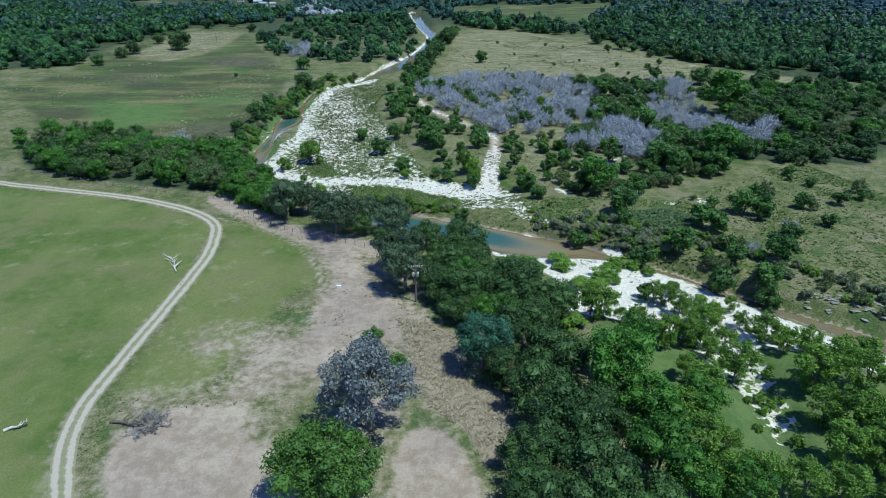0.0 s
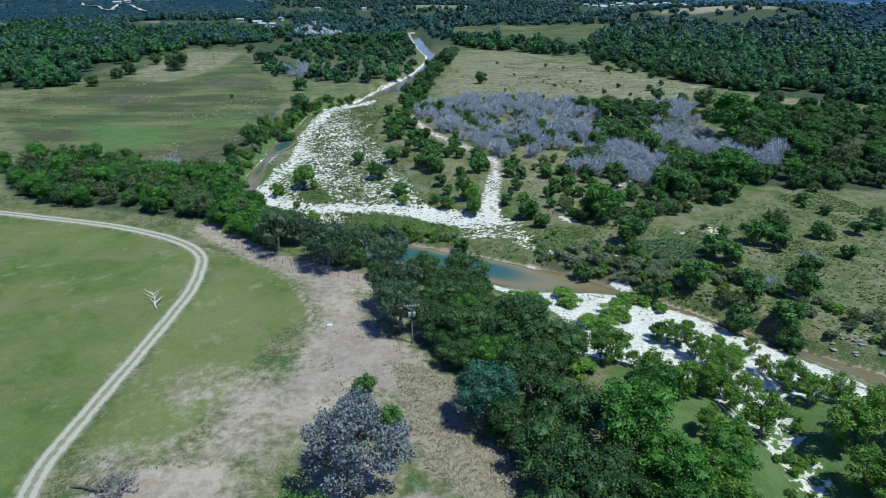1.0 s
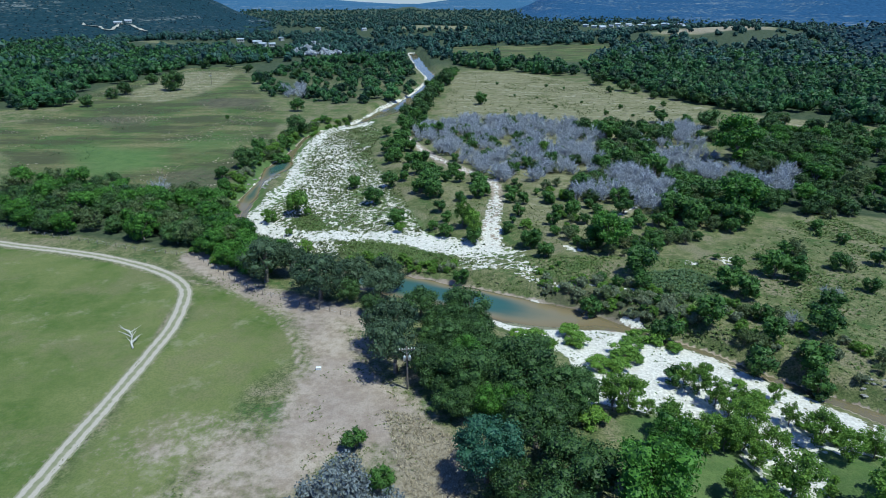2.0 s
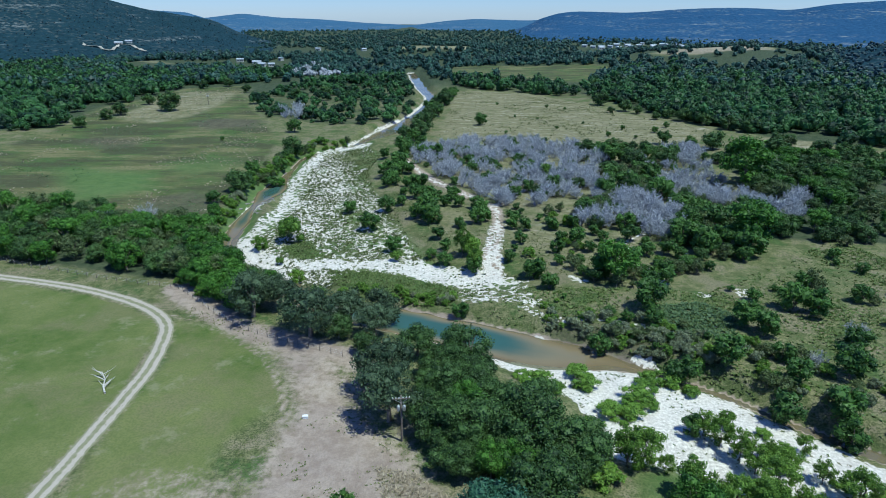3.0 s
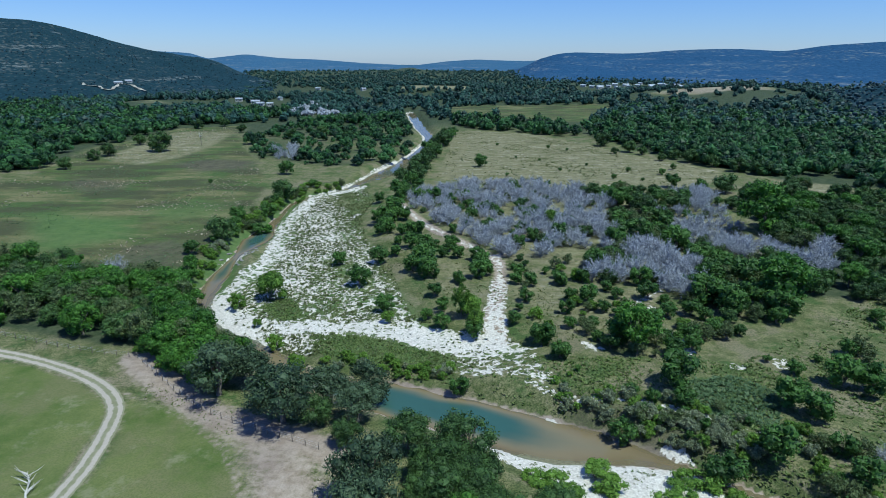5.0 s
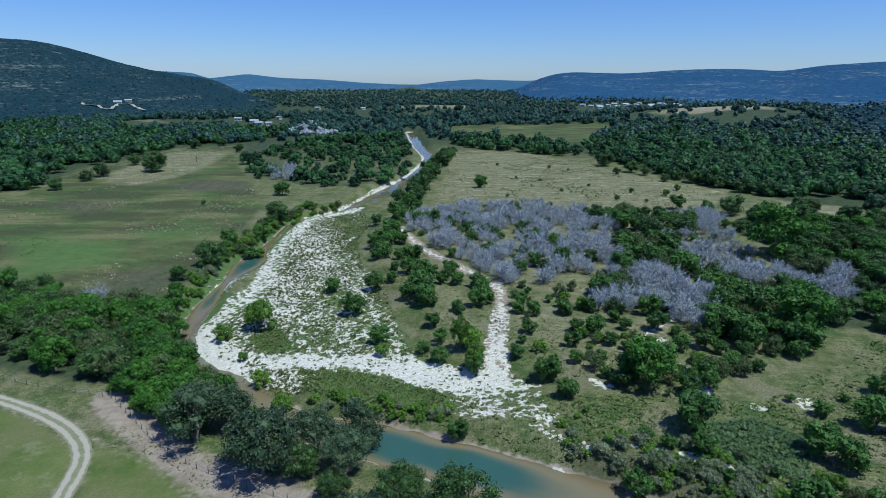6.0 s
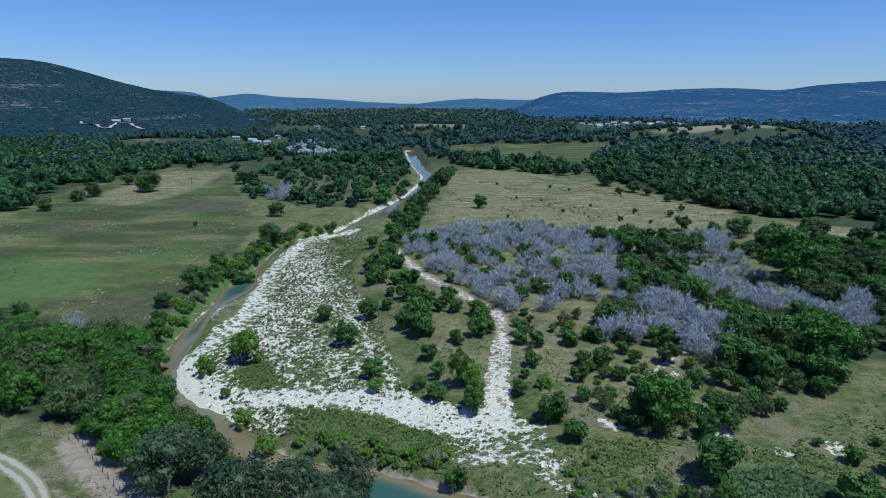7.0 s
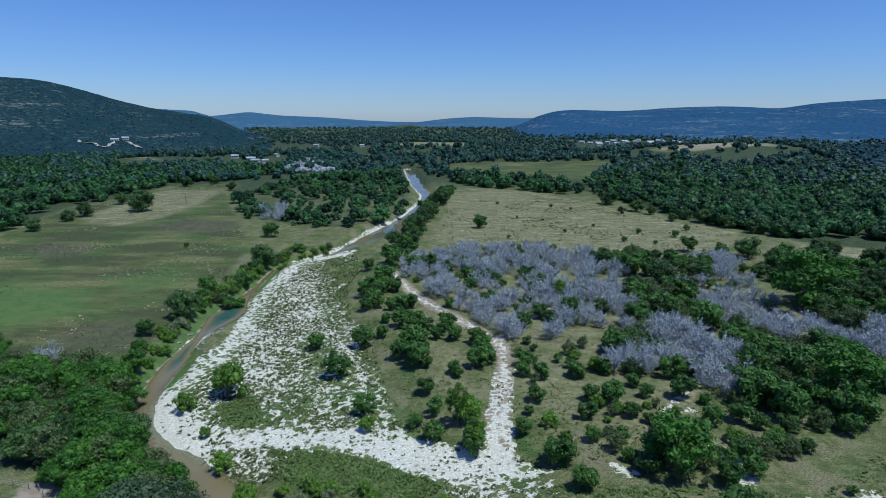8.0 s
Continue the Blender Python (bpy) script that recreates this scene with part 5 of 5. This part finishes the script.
scatter(GREY_BRUSH, 60, MESQ + CEDARS[:1], 2.5, 5.0, 0.32)
scatter(GREY_THICKET, 10, BARES, 5, 8, 0.4)
scatter(WOOD_NEAR_EAST, 175, MESQ[:1] + CEDARS[:1] + FAR_OAK + ["foak1", "fgreen1"], 5.5, 10, 0.45)
scatter([(-26, 270), (-8, 262), (8, 228), (12, 200), (0, 190), (-14, 205), (-24, 235)], 34, CEDARS, 3.5, 6.5, 0.45)
scatter([(-12, 330), (-30, 290), (-22, 270), (-5, 290)], 10, CEDARS, 4, 8, 0.45)
scatter([(14, 215), (60, 195), (66, 160), (40, 150), (18, 165)], 62, MESQ[:2] + CEDARS[:2] + ["shrub1", "shrub2"], 2.0, 5.0, 0.42)
scatter([(66, 160), (110, 190), (130, 140), (90, 105), (60, 120)], 24, MESQ[:1] + CEDARS, 2.0, 5.5, 0.6)
scatter([(20, 150), (60, 130), (64, 108), (44, 121), (22, 132)], 26, SHRUB3 + CEDARS, 1.4, 3.4, 0.5)
scatter([(-66, 330), (-78, 280), (-80, 240), (-74, 200), (-69, 200), (-72, 240), (-72, 270), (-60, 315)], 110, SHRUB3 + CEDARS[:1] + ["scrub0", "mesq0"], 1.8, 4.8, 0.25)
scatter([(-42, 158), (-40, 151), (-20, 153), (2, 149), (0, 143), (-25, 147)], 30, SHRUB3 + ["scrub1"], 1.6, 3.2, 0.4)
for x, y, w in RIVER_LINE[(RIVER_LINE[:, 1] > 168) & (RIVER_LINE[:, 1] < 330)]:
    open_water = 208 < y < 250
    for _ in range(1 if open_water else 3):
        put(SHRUB3[int(rng.integers(3))] if rng.random() < 0.7 else "mesq0", x - w - rng.uniform(1.0, 3.2), y + rng.uniform(-3, 3), rng.uniform(1.6, 3.0) if open_water else rng.uniform(2.2, 4.6))
for x, y, w in ((-70.5, 187, 7), (-68.5, 180, 7.5), (-72, 196, 6.5), (-64.5, 170.5, 7), (-57.5, 162.5, 6), (-74.5, 203, 5), (-66.5, 250.5, 4.5), (-64.8, 182, 6), (-63.8, 174.5, 6.5), (-59.3, 167, 6), (-53.8, 160, 6)):
    put("fgreen%d" % int(rng.integers(3)), x, y, w)
scatter(UP_BANK, 26, FAR_OAK + CEDARS[:1], 6, 11, 0.35)
scatter(NORTH_BANK, 80, SHRUB3[:2] + ["scrub0", "scrub1", "scrub0", "scrub1", "mesq2", "mesq0"], 1.8, 4.0, 0.3)
scatter(SCRUB_BANK, 60, ["scrub0", "scrub1", "scrub0", "shrub1"], 1.8, 3.6, 0.25)
scatter([(-66, 152), (-58, 162), (-50, 158), (-42, 150), (-48, 140)], 10, SHRUB3 + ["cedar1"], 2, 4.5, 0.4)
plant_all({"bare%d" % k: "grey bare brush" for k in range(4)} | {"%s%d" % (n, k): g for n, g in (("oak", "live oaks"), ("foak", "live oaks"), ("dusk", "live oaks"), ("green", "riverside trees"), ("fgreen", "riverside trees"), ("willow", "young sycamores"), ("cedar", "juniper bushes"), ("mesq", "mesquite bushes"), ("shrub", "river shrubs"), ("scrub", "bank scrub")) for k in range(3)})


# ---- far woods, one mass ----
def template(r, leaves, size, lobes):
    """A crown one metre wide: a dome of clumps with leaves on them."""
    pile = Pile()
    a = np.arange(lobes) * 2.4 + r.uniform(0, 6)
    out = np.sqrt((np.arange(lobes) + 0.3) / lobes) * 0.34
    c = np.column_stack([np.cos(a) * out, np.sin(a) * out, 0.60 - 1.25 * out ** 2 - 0.55 * out]) + r.normal(size=(lobes, 3)) * 0.045
    rad = (0.30 if lobes < 5 else 0.215) * r.uniform(0.75, 1.2, lobes)
    bv, bf = BALL1
    for k in range(lobes):
        pile.add(c[k] + bv * (1 + 0.16 * r.normal(size=(len(bv), 1))) * rad[k] * 0.86, tris=bf)
        n = leaves // lobes
        if n:
            d = unit(r.normal(size=(n, 3)) + np.array([0, 0, 0.25]))
            v, q = leaf_points(r, c[k] + d * rad[k] * r.uniform(0.8, 1.15, (n, 1)), d + np.array([0, 0, 0.3]), size, 0.5)
            pile.add(v, tris=q)
    return np.concatenate(pile.v), np.zeros((0, 4), int), np.concatenate(pile.t)


def mass(name, label, places, leaves, size, lobes, mat, seed):
    r = np.random.default_rng(seed)
    shapes = [template(r, leaves, size, lobes) for _ in range(8)]
    pile = Pile()
    for x, y, z, w in places:
        v, q, t = shapes[int(r.integers(8))]
        a = r.uniform(0, 6.28)
        k, s = math.cos(a) * w, math.sin(a) * w
        tall = w * r.uniform(0.75, 1.25)
        pile.add(np.column_stack([v[:, 0] * k - v[:, 1] * s + x, v[:, 0] * s + v[:, 1] * k + y, v[:, 2] * tall + z]), quads=q, tris=t)
    tagged(new(name, pile.mesh(name, mat)), label, "woods", kind="stuff")


def strew(outlines, count, lo, hi, near, far, bare=None):
    """Places for trees within any of the outlines, evenly spread, near to far from the valley's start."""
    out = []
    for o in outlines:
        q = np.array(o)
        area = 0.5 * abs(np.dot(q[:, 0], np.roll(q[:, 1], 1)) - np.dot(q[:, 1], np.roll(q[:, 0], 1)))
        n = int(area / count)
        x, y = rng.uniform(q[:, 0].min(), q[:, 0].max(), n * 4), rng.uniform(q[:, 1].min(), q[:, 1].max(), n * 4)
        w = rng.uniform(lo, hi, n * 4)
        d = np.hypot(x, y - 67)
        ok = (inside(x, y, o) > -2) & (d > near) & (d <= far)
        ok &= inside(x, y, TAN_FIELD) < -25
        for o2 in (CROP, EAST_FIELD, EAST_FIELD_B, MEADOW, CLEARING):
            ok &= inside(x, y, o2) < -4
        frac = n / max(1, np.count_nonzero(inside(x, y, o) > -2))
        ok &= rng.random(n * 4) < frac
        out += list(zip(x[ok], y[ok], np.full(ok.sum(), -0.2), w[ok]))
    return out


WOODS = [WOOD_WEST, WOOD_CENTRE, WOOD_EAST, ROW_A, ROW_B]
mass("near_woods", "dense dark green live oak and juniper woodland", strew([WOOD_WEST, WOOD_EAST, ROW_A, ROW_B], 66, 6, 14, 0, 520) + strew([WOOD_CENTRE], 125, 4, 10, 0, 520), 280, 0.085, 7, WOOD_LEAF, 5)
mass("middle_woods", "dark green woodland further up the valley", strew(WOODS, 75, 7, 13.5, 520, 900), 60, 0.15, 5, WOOD_LEAF, 6)


HOUSES = [(283, 1283, -20, 13), (289, 1238, 15, 15), (324, 1310, -35, 12), (329, 1262, 20, 14), (374, 1364, 5, 16), (391, 1339, -25, 13), (404, 1289, 35, 15), (458, 1396, -15, 14), (448, 1316, 10, 17), (485, 1370, -40, 13), (-290, 871, 12, 12), (-237, 794, -8, 13), (-225, 794, 30, 10), (275, 1326, -30, 14), (299, 1279, -47, 17), (355, 1381, -10, 15), (364, 1305, -41, 12), (428, 1441, -52, 12), (419, 1332, -9, 16), (463, 1387, 57, 14), (469, 1310, 42, 18), (-242, 902, -53, 11), (-254, 829, 6, 14), (-246, 1170, -14, 12), (-152, 1100, 39, 11)]


def far_places(count, r0, r1, a0, a1):
    d = np.exp(rng.uniform(math.log(r0), math.log(r1), count))
    a = np.radians(rng.uniform(a0, a1, count))
    x, y = d * np.sin(a), 67 + d * np.cos(a)
    ok = np.ones(count, bool)
    for o in (CLEARING, MEADOW, EAST_FIELD, EAST_FIELD_B, CROP, STRIP_FIELD):
        ok &= inside(x, y, o) < -1
    tan = inside(x, y, TAN_FIELD)
    ok &= (tan < -25) | ((tan > 0) & (rng.random(count) < 0.12))
    dr, wr = line_dist(x, y, RIVER_LINE)
    ok &= dr > 14
    clearing = fbm(x, y, 90)
    ok &= (clearing < 0.64)
    for hx, hy, *_ in HOUSES:
        gap = np.hypot(hx, hy - 67) - d
        ok &= ~((np.abs(a - math.atan2(hx, hy - 67)) * d < 13) & (gap > -15) & (gap < 170))
    z = height(x, y)
    return [(x[k], y[k], z[k] - 0.3, rng.uniform(7, 12.5)) for k in np.nonzero(ok)[0]]


mass("grey_copse", "distant thicket of grey leafless brush", [(x, y, -0.3, w) for x, y, _, w in strew([GREY_COPSE], 75, 6, 10, 0, 2000)], 90, 0.13, 6, GREY_TWIG, 12)
# both far woods carry the haze in their leaf colour
mass("upper_woods", "dark woodland between the far fields", far_places(5000, 560, 1150, -50, 50), 45, 0.17, 4, HAZED_LEAF, 8)
mass("far_woods", "far dark woodland filling the valley floor", far_places(9000, 1100, 2700, -50, 50), 6, 0.3, 2, HAZED_LEAF, 10)


def on_hill(P, count, lo, hi):
    k = rng.integers(0, len(P), count)
    jit = rng.normal(size=(count, 2)) * 14
    return [(P[i, 0] + jx, P[i, 1] + jy, P[i, 2] - 2.2, rng.uniform(lo, hi)) for i, (jx, jy) in zip(k, jit)]


mass("hill_woods", "junipers covering the western hill and slopes", on_hill(WEST_HILL[np.hypot(WEST_HILL[:, 0], WEST_HILL[:, 1] - 67) < 1380], 7500, 3, 5) + on_hill(NEAR_HILL, 4000, 5, 10), 0, 0.35, 1, HAZED_HILL_LEAF, 9)


# ---- grass, weeds and stones ----
def tufts(name, label, x, y, size, blades, mat, seed, wide=0.28, category="grass"):
    r = np.random.default_rng(seed)
    z = height(x, y)
    n = len(x) * blades
    base = np.repeat(np.column_stack([x, y, z]), blades, axis=0)
    s = np.repeat(size, blades) * r.uniform(0.6, 1.2, n)
    a = r.uniform(0, 2 * np.pi, n)
    out = np.column_stack([np.cos(a), np.sin(a), np.zeros(n)])
    side = np.column_stack([-np.sin(a), np.cos(a), np.zeros(n)])
    root = base + out * (s * 0.15)[:, None]
    tip = base + out * (s * r.uniform(0.3, 0.9, n))[:, None] + np.column_stack([np.zeros(n), np.zeros(n), s * r.uniform(0.2, 0.5, n)])
    w = side * (s * wide)[:, None]
    v = np.stack([root - w, root + w, tip], axis=1).reshape(-1, 3)
    tagged(new(name, mesh_of(name, v, np.arange(3 * n).reshape(-1, 3), mat)), label, category, kind="stuff")


def strewn(outline, count, keep):
    q = np.array(outline)
    x, y = rng.uniform(q[:, 0].min(), q[:, 0].max(), count), rng.uniform(q[:, 1].min(), q[:, 1].max(), count)
    ok = inside(x, y, outline) > 0
    x, y = x[ok], y[ok]
    d, w = line_dist(x, y, RIVER_LINE)
    ok = (d > w + 0.8) & (rng.random(len(x)) < keep(x, y))
    return x[ok], y[ok]


bx, by = strewn(BAR, 90000, lambda x, y: 0.36 * sstep(2.0, 6.0, line_dist(x, y, smooth_line(BAR_RIM))[0]) * (0.06 + sstep(0, -2, inside(x, y, BAR_FOOT))) * (0.45 + 0.8 * sstep(0.4, 0.6, fbm(x, y, 7))) + 0.03)
tufts("gravel_grass", "sparse grass tufts growing on river gravel", bx, by, rng.uniform(0.3, 0.6, len(bx)) + 0.6 * rng.random(len(bx)) ** 3, 6, BAR_BLADE, 21)
gx, gy = strewn(RIGHT_BAR, 6000, lambda x, y: 0.10 + 0.5 * sstep(0.5, 0.7, fbm(x, y, 9)))
tufts("bar_weeds", "small green weeds on the white gravel bar", gx, gy, rng.uniform(0.25, 0.6, len(gx)), 5, WEED_BLADE, 22, category="weeds")
sx, sy = strewn(STRAW, 5200, lambda x, y: 0.9 + 0 * x)
tufts("straw_grass", "tall dry straw-coloured grass stand", sx, sy, rng.uniform(0.5, 1.0, len(sx)), 5, STRAW_BLADE, 23, 0.10)
EAST_BANK = [(-20, 150), (20, 153), (60, 150), (110, 185), (130, 130), (100, 90), (62, 103), (44, 119), (25, 131), (0, 143)]
ex, ey = strewn(EAST_BANK, 46000, lambda x, y: 0.2 + 0.8 * sstep(0.42, 0.62, fbm(x, y, 12)))
tufts("bank_weeds", "rough green weeds and grass on the river bank", ex, ey, rng.uniform(0.35, 1.0, len(ex)), 5, WEED_BLADE, 24, category="weeds")
NEAR_GRASS = [(-56, 140), (-14, 122), (2, 90), (10, 60), (4, 44), (-46, 44), (-54, 70)]
nx, ny = strewn(NEAR_GRASS, 16000, lambda x, y: 0.7 * sstep(0.5, 0.66, fbm(x, y, 11)) * (inside(x, y, BARE_A) < 0) * (inside(x, y, BARE_B) < 0) * (inside(x, y, MID_FIELD) < -1))
tufts("rough_grass", "patchy dull green grass on bare ground", nx, ny, rng.uniform(0.2, 0.5, len(nx)), 4, GRASS_BLADE, 25)
wx, wy = strewn(BAR_WEEDS, 7000, lambda x, y: 0.35 + 0.6 * sstep(0.4, 0.6, fbm(x, y, 8)))
wx2, wy2 = strewn(BAR_WEEDS_B, 900, lambda x, y: 0.8 + 0 * x)
wx, wy = np.concatenate([wx, wx2]), np.concatenate([wy, wy2])
tufts("bar_herbs", "dense green weeds over the gravel", wx, wy, rng.uniform(0.4, 0.9, len(wx)), 5, WEED_BLADE, 27, category="weeds")
hx, hy = strewn(HERBS, 2600, lambda x, y: 0.9 + 0 * x)
tufts("broad_herbs", "patch of broad blue-green herbs", hx, hy, rng.uniform(0.5, 1.1, len(hx)), 5, HERB_BLADE, 28, category="weeds")
ax, ay = strewn(MEADOW, 26000, lambda x, y: sstep(0.46, 0.66, fbm(x, y, 16)) * 0.8)
tufts("meadow_weeds", "dark weeds and coarse grass in the meadow", ax, ay, rng.uniform(0.3, 0.8, len(ax)), 4, HERB_BLADE, 29, category="weeds")
cx, cy = strewn(MEADOW, 18000, lambda x, y: sstep(0.5, 0.68, fbm(x + 300, y, 20)) * 0.8)
tufts("meadow_straw", "dry pale grass in the meadow", cx, cy, rng.uniform(0.4, 1.1, len(cx)), 4, STRAW_BLADE, 30)
ox, oy = strewn(EAST_FIELD, 17000, lambda x, y: 0.1 + sstep(0.48, 0.66, fbm(x, y, 18)) * 0.7)
tufts("field_weeds", "low dark weeds on the dry field", ox, oy, rng.uniform(0.4, 1.3, len(ox)), 4, GRASS_BLADE, 31, category="weeds")
MID_GRASS = [(-30, 265), (15, 235), (60, 195), (66, 160), (20, 158), (10, 165), (-14, 190)]
mx, my = strewn(MID_GRASS, 14000, lambda x, y: 0.15 + 0.6 * sstep(0.45, 0.65, fbm(x, y, 13)))
tufts("dry_grass", "dry olive grass between the junipers", mx, my, rng.uniform(0.3, 0.8, len(mx)), 4, GRASS_BLADE, 26)


# ---- pole, fence, dead wood, far houses ----
def part(name, pile, mat, parent, label="", smooth=False):
    ob = new(name, pile.mesh(name, mat, smooth))
    ob.parent = parent
    if label:
        ob["label"] = label
    return ob


def utility_pole(x, y):
    root = tagged(new("utility_pole"), "brown wooden utility pole with crossarm and transformers", "utility pole")
    part("pole", Pile().tube([(0, 0, -0.4), (0, 0, 4), (0, 0, 8.2)], [0.17, 0.15, 0.11], 10), POLE_WOOD, root, smooth=True)
    part("crossarm", Pile().box((0, -0.16, 7.7), (2.6, 0.12, 0.14)), POLE_WOOD, root)
    for dx in (-1.2, -0.75, -0.3, 0.3, 0.75, 1.2):
        part("insulator", Pile().tube([(dx, -0.16, 7.77), (dx, -0.16, 7.9), (dx, -0.16, 8.0)], [0.05, 0.09, 0.05], 8), PORCELAIN, root, "white porcelain insulator")
    for dx in (-0.42, 0.42):
        can = part("transformer", Pile().tube([(dx, -0.34, 5.75), (dx, -0.34, 5.8), (dx, -0.34, 6.55), (dx, -0.34, 6.65)], [0.2, 0.25, 0.25, 0.16], 14), STEEL, root, "grey cylindrical transformer", True)
        part("bushing", Pile().tube([(dx, -0.34, 6.62), (dx, -0.34, 6.9)], [0.05, 0.03], 6), PORCELAIN, can)
    for s in (-1, 1):
        part("brace", Pile().tube([(s * 0.9, -0.2, 7.62), (0, -0.18, 6.95)], [0.025, 0.025], 4), STEEL, root)
    root.matrix_basis = pose(x, y, ground_z(x, y), 0, 0, 8)


utility_pole(-6.7, 97.2)
utility_pole(-173.1, 454.0)


def fence(line, spacing, label):
    path = smooth_line(line, 0.5)
    run = np.concatenate([[0], np.cumsum(np.hypot(*np.diff(path, axis=0).T))])
    at = np.arange(0, run[-1], spacing)
    px, py = np.interp(at, run, path[:, 0]), np.interp(at, run, path[:, 1])
    root = tagged(new("fence"), label, "fence")
    shape = Pile().tube([(0, 0, -0.3), (0, 0, 0.7), (0, 0, 1.35)], [0.07, 0.065, 0.055], 6).mesh("post", POLE_WOOD, True)
    pz = height(px, py)
    for x, y, z in zip(px, py, pz):
        post = new("post", shape)
        post.parent = root
        post.matrix_basis = pose(x, y, z)
    for h in (0.45, 0.8, 1.15):
        part("wire", Pile().tube(np.column_stack([px, py, pz + h]), np.full(len(px), 0.012), 3), STEEL, root)


fence(FENCE, 2.5, "farm fence of wooden posts and steel wires")
fence(FENCE_WEST, 3.0, "wire fence on wooden posts beside the trees")


def dead_limb(name, label, x, y, turn, length, mat, seed, category, tilt=0, thick=1.0, limbs=9):
    r = np.random.default_rng(seed)
    root = tagged(new(name), label, category)
    spine = np.array([(0, 0, 0.2), (length * 0.3, 0.2, 0.35), (length * 0.65, -0.1, 0.5), (length, 0.3, 0.9)])
    part("trunk", Pile().tube(spine, np.array([0.24, 0.2, 0.13, 0.03]) * thick, 7), mat, root, smooth=True)
    for k in range(limbs):
        s = r.uniform(0.2, 0.95)
        p0 = np.array([np.interp(s * length, spine[:, 0], spine[:, j]) for j in range(3)])
        way = unit(np.array([0.6, r.choice([-1, 1]) * r.uniform(0.4, 1.2), r.uniform(0.1, 0.8)]))
        n = length * r.uniform(0.2, 0.42)
        mid = p0 + way * n * 0.5 + r.normal(size=3) * 0.12
        part("branch", Pile().tube([p0, mid, p0 + way * n], np.array([0.09, 0.055, 0.012]) * thick ** 0.5, 5), mat, root, smooth=True)
    root.matrix_basis = pose(x, y, ground_z(x, y), 0, tilt, turn)


dead_limb("dead_snag", "bleached dead tree lying in the green field", -57.7, 108.2, 119, 6.4, DEAD_WOOD, 60, "dead tree", 0, 0.7, 20)
dead_limb("fallen_tree", "dark fallen dead tree with bare limbs on dirt", -48.5, 63.8, -12, 5.5, DARK_WOOD, 61, "dead tree")
def rock_slab(x, y, size, turn, seed):
    r = np.random.default_rng(seed)
    bv, bf = BALL2
    v = bv * (1 + 0.16 * r.normal(size=(len(bv), 1))) * np.array([size, size * r.uniform(0.45, 0.7), size * 0.3])
    v[:, 2] = np.clip(v[:, 2], -0.3 * size, 0.2 * size)
    ob = tagged(new("rock", Pile().add(v, tris=bf).mesh("rock", ROCK)), "grey weathered limestone slab on the bank", "rock", group="limestone ledge")
    ob.matrix_basis = pose(x, y, ground_z(x, y) + 0.05, r.uniform(-6, 6), r.uniform(-6, 6), turn)


LEDGE = [(67.5, 101.9), (69.7, 97.8), (74.4, 94.9), (79.2, 91.2), (83.6, 98), (75.8, 101)]
lx, ly = strewn(LEDGE, 90, lambda x, y: 1.0 + 0 * x)
for k in range(min(34, len(lx))):
    rock_slab(lx[k], ly[k], rng.uniform(0.3, 0.8), rng.uniform(-60, 10), 300 + k)

qx, qy = strewn([(-72, 212), (-72, 226), (-66, 230), (-61, 224), (-64, 212)], 160, lambda x, y: 1.0 + 0 * x)
for k in range(min(26, len(qx))):
    rock_slab(qx[k], qy[k], rng.uniform(0.35, 0.8), rng.uniform(-60, 60), 400 + k)

dead_limb("fallen_branch", "bleached fallen branch lying on grass", -62.5, 61.8, 20, 3.0, DEAD_WOOD, 62, "dead wood")

crate = tagged(new("crate", Pile().box((0, 0, 0.2), (0.85, 0.5, 0.4)).box((0, 0, 0.42), (0.9, 0.55, 0.05)).mesh("crate", WHITE_PAINT)), "small white trough box standing on bare dirt", "box")
crate.matrix_basis = pose(-22.5, 102.5, ground_z(-22.5, 102.5), 0, 0, 3)


def house(x, y, turn, w, d, h, z=0.0):
    root = tagged(new("house"), "small far pale house with light metal roof", "house")
    part("wall", Pile().box((0, 0, h / 2), (w, d, h)), PALE_WALL, root)
    e, t = 0.5, d * 0.28
    v = [(-w / 2 - e, -d / 2 - e, h), (w / 2 + e, -d / 2 - e, h), (w / 2 + e, d / 2 + e, h), (-w / 2 - e, d / 2 + e, h), (-w / 2 - e, 0, h + t), (w / 2 + e, 0, h + t)]
    part("roof", Pile().add(v, quads=[(0, 1, 5, 4), (2, 3, 4, 5), (0, 3, 2, 1)], tris=[(0, 4, 3), (1, 2, 5)]), ROOF_METAL, root)
    for dx in (-w * 0.28, w * 0.05, w * 0.3):
        part("window", Pile().box((dx, -d / 2 - 0.02, h * 0.55), (1.4, 0.1, 1.3)), WINDOW_GLASS, root)
    root.matrix_basis = pose(x, y, z, 0, 0, turn)


for x, y, turn, w in HOUSES:
    house(x, y, turn, w * 0.75, w * 0.45, 3.8, ground_z(x, y) - 0.1)

for x, y, w in [(-517, 989, 16), (-511, 1009, 14)]:
    house(x, y, 25, w * 0.7, w * 0.42, 3.6, on_west_hill(x, y) - 0.3)
